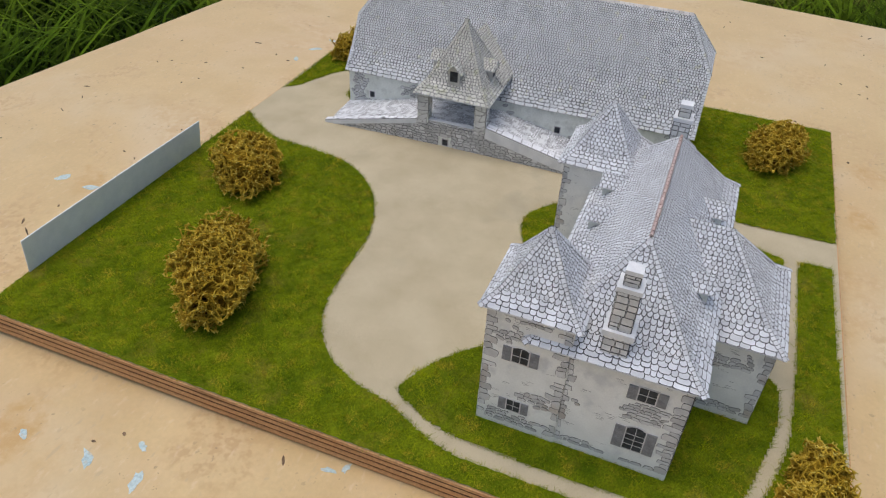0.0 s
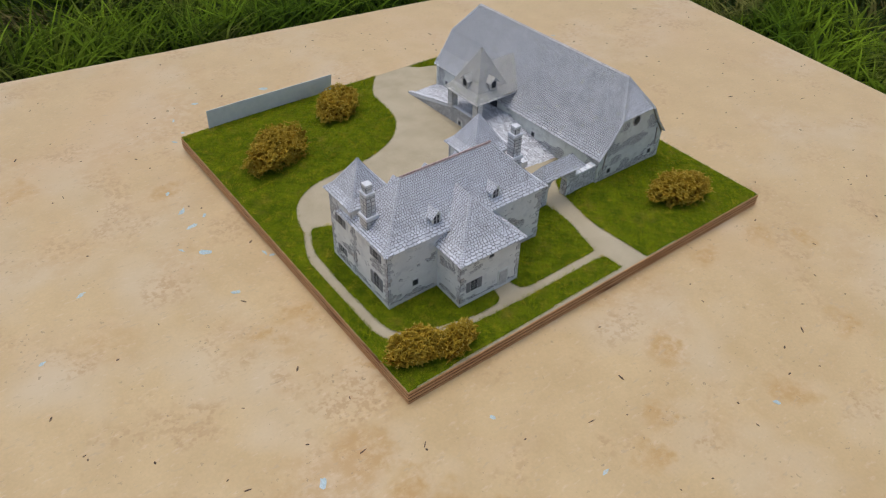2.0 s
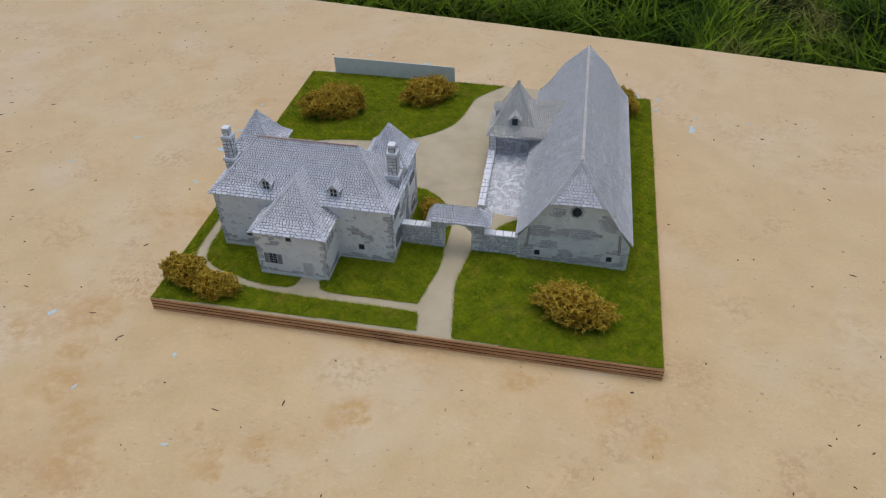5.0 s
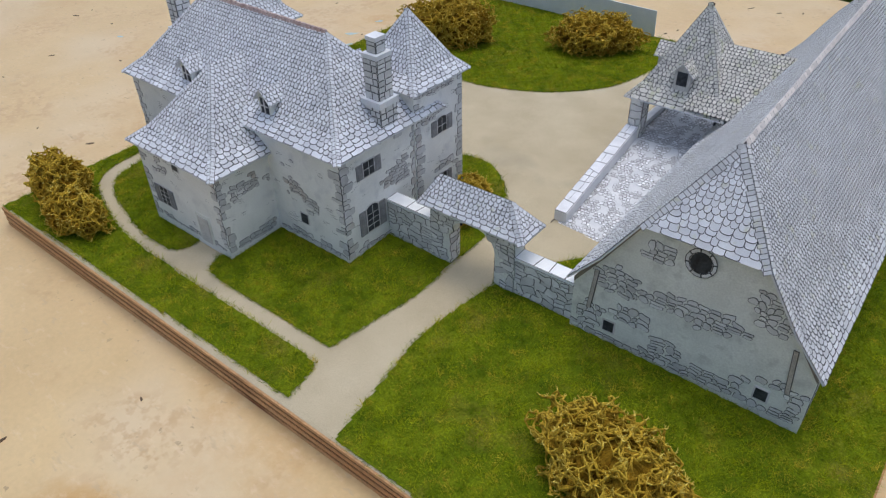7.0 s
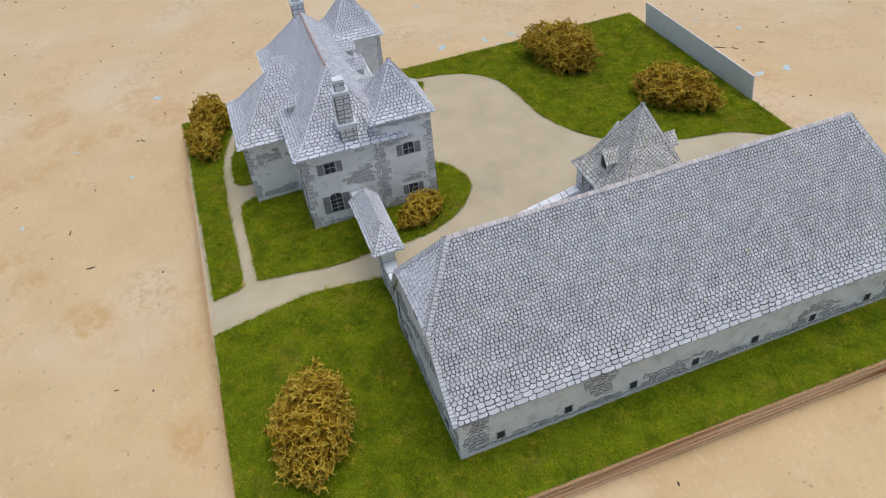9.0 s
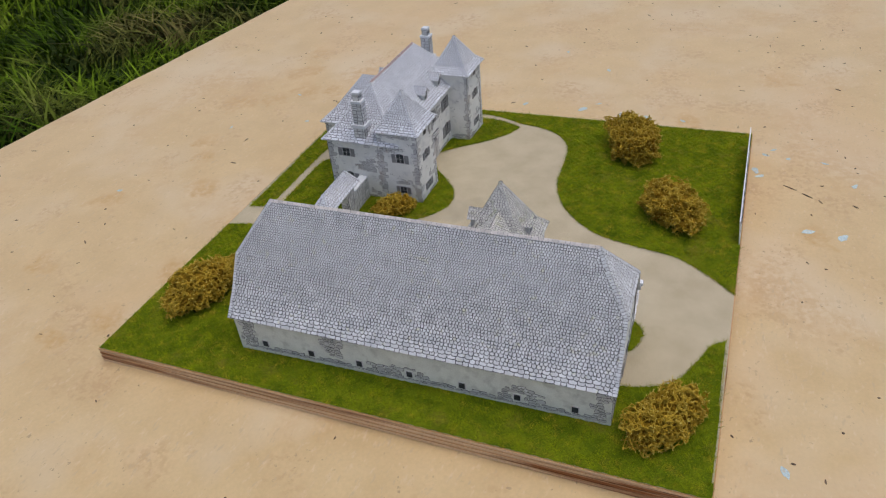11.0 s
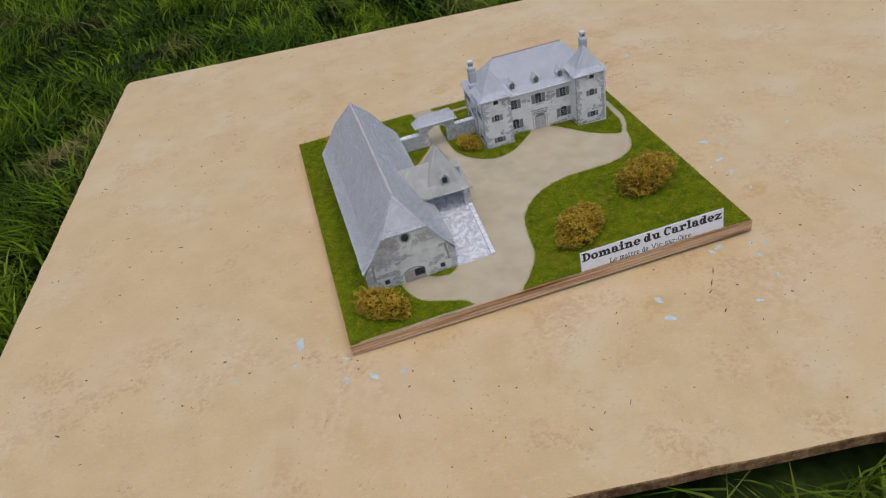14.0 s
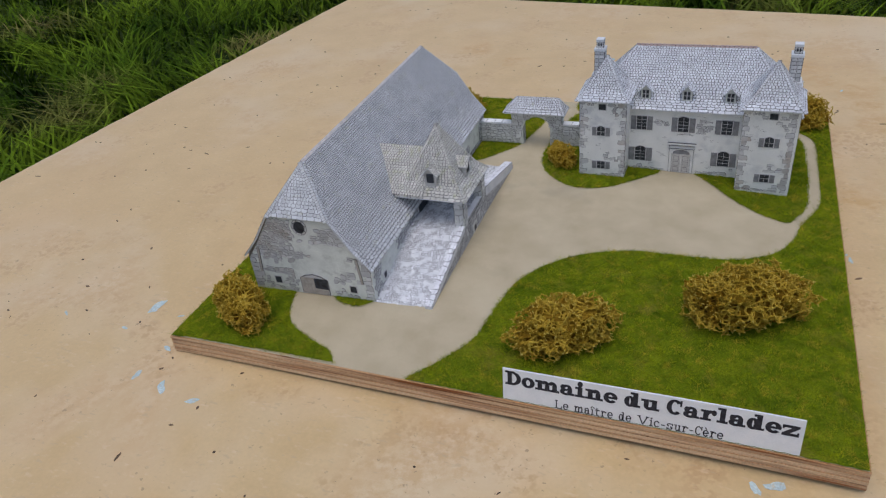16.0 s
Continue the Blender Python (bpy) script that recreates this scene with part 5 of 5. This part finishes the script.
    part("porch_shade", m, GLASS_INK, e, "dark plate for the shade on the wall under the porch")
    # pyramid roof and the gabled link back to the barn roof
    ax, ay, az = .1350, .1550, .0892
    faces, E = hip_faces(.1090, .1612, .1288, .1820, ze, ax, ax, ay, az, .26, .17)
    pr = roof(e, faces, E, .0021, .0016, rng, SLATE_TAN, label="steep pyramid porch roof of mossy grey slates")
    R0, R1 = Vector((.0860, .1545, .0712)), Vector((.1330, .1545, .0712))
    m = Mesh()
    low = [(.1020, .1288, .0455), (.1300, .1288, .0455), (.1300, .1820, .0455), (.1020, .1820, .0455)]
    fs = [[Vector(low[0]), Vector(low[1]), R1, R0], [Vector(low[2]), Vector(low[3]), R0, R1]]
    for q in fs:
        m.poly(q, 0)
    link = part("roof", m, [INK, PAPER], e, "gabled link roof of mossy grey slates")
    s = Mesh()
    for q in fs:
        slates(s, q, .0020, .0018, rng)
    part("slating", s, [INK, SLATE_TAN], link, kind="stuff")
    dormer(pr, .1552, .1550, .0535, .0080, .0078, .013, 90, rng, False, SLATE_TAN, DOOR_GREY)
    dormer(pr, .1350, .1345, .0535, .0080, .0078, .013, 0, rng, False, SLATE_TAN, DOOR_GREY)
    dormer(pr, .1350, .1759, .0535, .0080, .0078, .013, 180, rng, False, SLATE_TAN, DOOR_GREY)


# ---------------------------------------------------------------- gateway
def gateway():
    rng = random.Random(44)
    SETTING[0] = turned(.165, .3, .6)
    e = thing("gateway", .165, .301, .005, "arched stone gateway with a small slate roof between two walls", "gateway")
    ya, yb = .2985, .3060
    g = .002
    xa, xb = .1140, .2140                # barn side, house side
    pw, pe = .1435, .1880                # outer sides of the gate's piers
    ow, oe = .1535, .1775                # opening
    zt, zw = .0362, .0245
    spring, top = .0210, .0310
    # gate body with an arched opening
    arc = [(ow + (oe - ow) * (.5 - .5 * math.cos(math.pi * k / 12)), spring + (top - spring) * math.sin(math.pi * k / 12)) for k in range(13)]
    m = Mesh()
    outline = [(pw, g), (ow, g)] + arc + [(oe, g), (pe, g), (pe, zt), (pw, zt)]
    strips = [[(pw, g), (ow, g), (ow, spring), (pw, spring)], [(oe, g), (pe, g), (pe, spring), (oe, spring)]]
    for k in range(12):
        (a0, b0), (a1, b1) = arc[k], arc[k + 1]
        strips.append([(a0, b0), (a1, b1), (a1, zt), (a0, zt)])
    strips += [[(pw, spring), (ow, spring), (ow, zt), (pw, zt)], [(oe, spring), (pe, spring), (pe, zt), (oe, zt)]]
    for q in strips:
        m.poly([(x, ya, z) for x, z in q], 0)
        m.poly([(x, yb, z) for x, z in q[::-1]], 0)
    n = len(outline)
    for k in range(n):
        (x0, z0), (x1, z1) = outline[k], outline[(k + 1) % n]
        m.poly([(x0, yb, z0), (x1, yb, z1), (x1, ya, z1), (x0, ya, z0)], 0)
    gate = part("gate", m, PLASTER_GREY, e)

    def clear(a, b):
        x, z = a, b + g
        if ow - .0005 < x < oe + .0005:
            c = (x - (ow + oe) / 2) / ((oe - ow) / 2)
            return z > spring + (top - spring) * math.sqrt(max(0, 1 - c * c)) + .0012
        return True
    for o, u, nn, flip in (((pw, ya, g), (1, 0, 0), (0, -1, 0), False), ((pe, yb, g), (-1, 0, 0), (0, 1, 0), True)):
        f = Face(o, u, nn)
        stones(f, stone_plan(pe - pw, zt - g, rng, 1.0, (.0022, .0038), (.0028, .0066), keep=lambda a, b: clear(pe - a if flip else pw + a, b), holes=[(pe - oe - .0002, pe - ow + .0002, 0, spring - g)] if flip else [(ow - pw - .0002, oe - pw + .0002, 0, spring - g)]), gate, mat=STONE_PALE, ink=INK, line=.00014)
    for x, nx in ((ow, 1), (oe, -1)):
        f = Face((x, ya if nx > 0 else yb, g), (0, nx, 0), (nx, 0, 0))
        stones(f, stone_plan(yb - ya, spring - g, rng, 1.0, (.0026, .0040), (.0030, .0050)), gate)
    for x0, x1, zz in ((xa, pw, zw - .0015), (pe, xb, zw)):
        m = Mesh()
        m.box(x0, x1, ya + .0006, yb - .0006, g, zz)
        w = part("wall", m, PLASTER_GREY, e)
        for o, u, nn in (((x0, ya + .0006, g), (1, 0, 0), (0, -1, 0)), ((x1, yb - .0006, g), (-1, 0, 0), (0, 1, 0))):
            stones(Face(o, u, nn), stone_plan(x1 - x0, zz - g - .0008, rng, 1.0, (.0022, .0040), (.0030, .0074)), w, mat=STONE_PALE, ink=INK, line=.00014)
        a, lean = x0, 0.0
        while a < x1 - .001:
            l = min(rng.uniform(.005, .010), x1 - a)
            if x1 - a - l < .003:
                l = x1 - a
            m = Mesh()
            slant = rng.uniform(-.0008, .0008) if a + l < x1 - .0001 else 0.0
            q = [(a + lean, ya), (a + l + slant, ya), (a + l - slant, yb), (a - lean, yb)]
            lean = slant
            m.prism([(x, y, zz - .0004) for x, y in q], [(x, y, zz + .0009) for x, y in q], 0)
            ft = Face((0, 0, zz + .0009), (1, 0, 0), (0, 0, 1), (0, 1, 0))
            m.poly([ft.at(x, y, .00003) for x, y in q], 1)
            m.poly([ft.at(x, y, .00007) for x, y in shrink(q, .00022)], 0)
            part("coping", m, [CARD, INK], w)
            a += l
    faces, E = hip_faces(.1372, .1912, .2935, .3112, .0358, .1485, .1845, .3022, .0478, .3, .28)
    roof(e, faces, E, .0020, .0018, rng, label="small hipped gate roof of grey slates", single=True)
    SETTING[0] = Matrix.Identity(4)


# ---------------------------------------------------------------- sign, shrubs
def glyph(ch, S, H):
    """A slab-serif letter as flat convex pieces and its width, in units of the small letters' height; S stem, H hairline."""
    q, cap, f = [], 1.40, S * .42 + .06          # f: how far a serif stands out

    def bar(x0, x1, y0, y1):
        q.append([(x0, y0), (x1, y0), (x1, y1), (x0, y1)])

    def ring(cx, cy, ox, oy, ix, iy, a0=0, a1=360):
        n = max(3, int(abs(a1 - a0) / 20))
        for k in range(n):
            t0, t1 = radians(a0 + (a1 - a0) * k / n), radians(a0 + (a1 - a0) * (k + 1) / n)
            q.append([(cx + math.cos(t0) * ix, cy + math.sin(t0) * iy), (cx + math.cos(t0) * ox, cy + math.sin(t0) * oy), (cx + math.cos(t1) * ox, cy + math.sin(t1) * oy), (cx + math.cos(t1) * ix, cy + math.sin(t1) * iy)])

    def ball(cx, cy, r):
        q.append([(cx + math.cos(k * math.pi / 5) * r, cy + math.sin(k * math.pi / 5) * r) for k in range(10)])

    def stem(x, top, head="", foot="b"):
        bar(x, x + S, 0, top)
        if foot:
            bar(x - f if foot == "b" else x + S, x + S + f, 0, H)
        if head:
            bar(x - f, x + S + (f if head == "b" else 0), top - H, top)

    base = {"î": "i", "è": "e"}.get(ch, ch)
    gap = max(.26, S * .62)                      # width of a counter
    if base in "oec":
        w = 2 * S + gap * 1.5
        a0, a1 = {"o": (0, 360), "e": (0, 322), "c": (48, 322)}[base]
        ring(w / 2, .5, w / 2, .53, w / 2 - S, .53 - H * 1.1, a0, a1)
        if base == "e":
            bar(S * .8, w - S * .12, .5 - H * .45, .5 + H * .45)
        if base == "c":
            ball(w * .80, .78, S * .55)
    elif base == "C":
        w = 2 * S + gap * 1.9
        ring(w / 2, cap / 2, w / 2, cap / 2 + .03, w / 2 - S, cap / 2 + .03 - H * 1.1, 40, 318)
        bar(w - S * .62, w - S * .62 + max(H, .12), cap * .60, cap)
    elif base == "D":
        w = f + 2 * S + gap * 1.7
        stem(f, cap, "b", "b")
        r = w - f - S * .9
        ring(f + S * .9, cap / 2, r, cap / 2, r - S, cap / 2 - H, -90, 90)
    elif base in "nm":
        step, n = S + gap, 2 if base == "n" else 3
        w = 2 * f + n * S + (n - 1) * gap
        for k in range(n):
            stem(f + k * step, .98 if k == 0 else .62, "l" if k == 0 else "")
        for k in range(n - 1):
            cx = f + k * step + S * .6 + (step + S * .4) / 2
            r = (step + S * .4) / 2
            ring(cx, .60, r, .42, max(.04, r - S), .42 - H * 1.35, 0, 165)
    elif base == "u":
        w = 2 * f + 2 * S + gap
        for k in (0, 1):
            x = f + k * (S + gap)
            bar(x, x + S, .38 if k == 0 else 0, .98)
            bar(x - f, x, .98 - H, .98)
        bar(w - f, w, 0, H)
        r = (2 * S + gap) / 2
        ring(f + r - S * .1, .38, r - S * .1, .41, max(.04, r - S), .41 - H * 1.35, 180, 350)
    elif base == "a":
        w = 2 * S + gap + f
        bar(S + gap, 2 * S + gap, 0, .66)
        bar(2 * S + gap, w, 0, H)
        r = (2 * S + gap) / 2
        ring(r + S * .15, .62, r - S * .15, .41, max(.05, r - S), .41 - H * 1.1, 0, 160)
        ball(S * .62, .74, S * .42 + .05)
        ring(r, .29, r, .32, max(.05, r - S), max(.05, .32 - H), 60, 320)
    elif base == "d":
        w = 2 * S + gap * 1.2 + f
        x = w - f - S
        stem(x, cap, "l", "r")
        r = (x + S * .6) / 2
        ring(r, .5, r, .53, max(.06, r - S), .53 - H * 1.1)
    elif base in "il":
        w = 2 * f + S
        stem(f, .98 if base == "i" else cap, "l")
        if ch == "i":
            ball(f + S * .5, 1.27, S * .45 + .06)
    elif base == "r":
        w = 2 * f + S + gap * .9 + S * .4
        stem(f, .98, "l")
        ring(f + S + gap * .55, .55, gap * .55 + S * .4, .46, gap * .4, .46 - H * 1.4, 60, 175)
        ball(w - S * .45 - .03, .80, S * .42 + .05)
    elif base == "z":
        w = 1.05 + S * .95
        bar(0, w, .98 - H * 1.15, .98)
        bar(0, w, 0, H * 1.15)
        bar(0, H * .9, .62, .98)
        bar(w - H * .9, w, 0, .38)
        q.append([(.02, H), (S * 1.25 + .02, H), (w - .02, .98 - H), (w - S * 1.25 - .02, .98 - H)])
    elif base == "L":
        w = .95
        stem(f, cap, "b", "b")
        bar(f, w, 0, H)
        bar(w - H, w, 0, .42)
    elif base == "V":
        w = 1.35
        for x0, x1 in ((.16, w / 2), (w - .16, w / 2)):
            q.append([(x1 - S * .5, 0), (x1 + S * .5, 0), (x0 + S * .5, cap), (x0 - S * .5, cap)])
            bar(x0 - S * .5 - f, x0 + S * .5 + f, cap - H, cap)
    elif base == "t":
        w = .62
        bar(.16, .16 + S, .2, 1.25)
        bar(0, w, .98 - H, .98)
        ring(.38, .22, .22, .24, .22 - S, .24 - H, 180, 320)
    elif base == "s":
        w = .80
        ring(.40, .74, .36, .27, .36 - S, .27 - H, 20, 250)
        ring(.40, .26, .36, .27, .36 - S, .27 - H, -160, 80)
        bar(.66, .66 + H, .70, .98)
        bar(.04, .04 + H, .02, .30)
    else:
        w = .55
        bar(.05, .50, .44, .44 + H)
    if ch == "î":
        for x0, x1 in ((f - .16, f + S / 2), (f + S + .16, f + S / 2)):
            q.append([(x0 - .05, 1.14), (x0 + .07, 1.14), (x1 + .06, 1.42), (x1 - .06, 1.42)])
    if ch == "è":
        q.append([(w * .46, 1.14), (w * .62, 1.14), (w * .44, 1.44), (w * .24, 1.44)])
    return q, w


def sign():
    x0, x1, y = .2245, .3708, .0010
    lean = .0024                          # the card leans back a little

    def low(x):
        return dome(x, 0) + .0002
    h = .0205
    n, m = 12, Mesh()
    foot = [(x0 + (x1 - x0) * k / n, low(x0 + (x1 - x0) * k / n)) for k in range(n + 1)]
    front = [(x, y, b) for x, b in foot] + [(x, y + lean, b + h + .0010 * (x - x0) / (x1 - x0)) for x, b in foot[::-1]]
    m.prism([(a, b + .0007, c) for a, b, c in front], front, 0)
    e = tagged(obj("sign", m, CARD), "white card title strip with bold black lettering on the base edge", "sign")
    for words, a, width, up, size, S, H in (("Domaine du Carladez", x0 + .0014, x1 - x0 - .0032, .0104, .0064, .50, .20), ("Le maître de Vic-sur-Cère", x0 + .0285, .0840, .0005, .0038, .15, .12)):
        row, at = [], 0.0
        for ch in words:
            if ch == " ":
                at += .62
                continue
            pieces, w = glyph(ch, S, H)
            row.append((pieces, at))
            at += w + (.05 if S > .3 else .13)
        k = width / at
        for pieces, start in row:
            m = Mesh()
            for c, piece in enumerate(pieces):
                if sum(p[0] * r[1] - r[0] * p[1] for p, r in zip(piece, piece[1:] + piece[:1])) < 0:
                    piece = piece[::-1]
                ring = []
                for p, r in piece:
                    x, z = a + (start + p) * k, up + r * size
                    ring.append((x, y + lean * z / h, low(x) + z + .0008 * (x - x0) / (x1 - x0)))
                d = .00010 + .000004 * c
                m.prism([(p, r + .0001, t) for p, r, t in ring], [(p, r - d, t) for p, r, t in ring], 0)
            part("letter", m, INK, e)


def tube(mesh, pts, r0, r1, sides=5):
    n, start = len(pts), len(mesh.v)
    for i, p in enumerate(pts):
        d = (pts[min(i + 1, n - 1)] - pts[max(i - 1, 0)]).normalized()
        a = d.orthogonal().normalized()
        b = d.cross(a)
        r = r0 + (r1 - r0) * i / (n - 1)
        for k in range(sides):
            t = 2 * math.pi * k / sides
            mesh.v.append(tuple(p + a * math.cos(t) * r + b * math.sin(t) * r))
    for i in range(n - 1):
        for k in range(sides):
            j = (k + 1) % sides
            mesh.f.append((start + i * sides + k, start + i * sides + j, start + (i + 1) * sides + j, start + (i + 1) * sides + k))
            mesh.m.append(0)
    mesh.f.append(tuple(start + (n - 1) * sides + k for k in range(sides)))
    mesh.m.append(0)


def shrub(x, y, rx, ry, rz, turn, seed, label, cell=.0036):
    """A clump of dried lichen: a coral-like net of fused twigs in shells, with holes between and short tips outside."""
    rng = random.Random(seed)
    z = dome(x, y) + .0004
    M = Matrix.Translation((x, y, z)) @ Matrix.Rotation(radians(turn), 4, "Z")
    e = thing("shrub", x, y, z, label, "shrub", "lichen shrubs of the model")
    stem = Mesh()
    for k in range(9):
        a = rng.uniform(0, 6.28)
        p = Vector((math.cos(a) * rx * .35, math.sin(a) * ry * .35, 0))
        tube(stem, [M @ p, M @ (p * .8 + Vector((0, 0, rz * .3))), M @ (p * 1.3 + Vector((0, 0, rz * .6)))], .0012, .0008, 5)
    part("stem", stem, LICHEN, e, smooth=True)
    crown, tips = Mesh(), Mesh()
    avg = (rx * ry * rz * .75) ** (1 / 3)
    belly, half = rz * .40, rz * .62              # the clump bulges above the ground and draws in below

    def lump(d):
        return .88 + .24 * noise.noise(Vector((d.x * 1.6 + seed, d.y * 1.6, d.z * 1.6))) + .20 * noise.noise(Vector((d.x * 3.6, d.y * 3.6 + seed, d.z * 3.6)))

    def spot(d, depth):
        R = lump(d) * depth
        return Vector((d.x * rx * R, d.y * ry * R, max(.0005, belly + d.z * half * R)))

    above = []
    for depth in (1.02, .94, .86, .78):
        n = int(2.9 * math.pi * (avg * depth) ** 2 / (cell * cell) * 1.25)
        pts, dirs = [], []
        for i in range(n):
            h = 1 - 1.62 * (i + .5) / n
            a = i * 2.399963 + rng.uniform(-.5, .5)
            h = max(-.62, min(1.0, h + rng.uniform(-.05, .05)))
            c = math.sqrt(max(0.0, 1 - h * h))
            d = Vector((math.cos(a) * c, math.sin(a) * c, h))
            dirs.append(d)
            pts.append(spot(d, depth * rng.uniform(.90, 1.05)))
        co = np.array([p[:] for p in pts])
        links = set()
        for i in range(n):
            near = np.argsort(((co - co[i]) ** 2).sum(1))[1:5]
            for q in near[:rng.choice((2, 3, 3, 4))]:
                if (pts[i] - pts[q]).length < cell * 2.4:
                    links.add((min(i, int(q)), max(i, int(q))))
        for i, q in sorted(links):
            mid = (pts[i] + pts[q]) / 2 + Vector((rng.gauss(0, 1), rng.gauss(0, 1), rng.gauss(0, 1))) * cell * .13
            mid.z = max(mid.z, .0004)
            r = rng.uniform(.00024, .00050)
            w = r * rng.uniform(.5, .75)
            tube(crown, [M @ pts[i], M @ mid], r, w, 5)
            tube(crown, [M @ pts[q], M @ mid], r, w, 5)
        if above:
            up = np.array([p[:] for p in above])
            for i in range(n):
                k = int(np.argmin(((up - co[i]) ** 2).sum(1)))
                tube(crown, [M @ pts[i], M @ above[k]], .00055, .00035, 4)
        else:
            for i in range(n):
                for c in range(rng.choice((0, 1, 1, 2))):
                    dv = (Vector((dirs[i].x / rx, dirs[i].y / ry, dirs[i].z / rz)).normalized() + Vector((rng.gauss(0, .65), rng.gauss(0, .65), rng.gauss(0, .65)))).normalized()
                    l = rng.uniform(.0005, .0015)
                    p1 = pts[i] + dv * l
                    p1.z = max(p1.z, .0004)
                    r = rng.uniform(.00018, .00034)
                    tube(tips, [M @ pts[i], M @ p1], r, r * .75, 4)
                    for f in range(rng.choice((0, 1, 2, 2))):
                        p2 = p1 + (dv + Vector((rng.gauss(0, .7), rng.gauss(0, .7), rng.gauss(0, .7)))).normalized() * rng.uniform(.0005, .0012)
                        tube(tips, [M @ p1, M @ p2], r * .75, r * .4, 4)
        above = pts
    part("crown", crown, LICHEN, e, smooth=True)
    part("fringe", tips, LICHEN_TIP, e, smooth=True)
    # the dense heart of the clump, inner shade put into its darker brown
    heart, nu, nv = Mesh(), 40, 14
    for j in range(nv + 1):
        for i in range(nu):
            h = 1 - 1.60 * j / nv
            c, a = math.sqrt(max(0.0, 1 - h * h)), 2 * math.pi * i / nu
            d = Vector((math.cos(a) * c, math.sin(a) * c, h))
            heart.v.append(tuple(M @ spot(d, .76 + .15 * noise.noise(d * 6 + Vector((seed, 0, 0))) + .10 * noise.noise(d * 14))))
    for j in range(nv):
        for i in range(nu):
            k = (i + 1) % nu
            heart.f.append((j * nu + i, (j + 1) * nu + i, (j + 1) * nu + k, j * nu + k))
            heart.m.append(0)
    part("heart", heart, LICHEN_SHADE, e)


lawn()
board()
flakes()
slivers()
base()
turf()
manor()
barn()
gateway()
sign()
shrub(.3405, .0985, .040, .0235, .033, 25, 1, "large rounded ochre dried lichen shrub on the lawn")
shrub(.2460, .0530, .0335, .0235, .027, 41, 2, "rounded ochre dried lichen shrub on the lawn")
shrub(.0365, .0310, .033, .0165, .026, -36, 3, "low ochre dried lichen shrub beside the barn")
shrub(.0640, .3650, .0335, .0215, .026, -17, 4, "spreading ochre dried lichen shrub on the rear lawn")
shrub(.3770, .3815, .0245, .0165, .028, -15, 5, "ochre dried lichen shrub at the base corner")
shrub(.3470, .3910, .021, .0125, .022, 10, 6, "small ochre dried lichen shrub near the base corner")
shrub(.1945, .2675, .0185, .0115, .0165, 123, 7, "small ochre dried lichen shrub below the house wall")
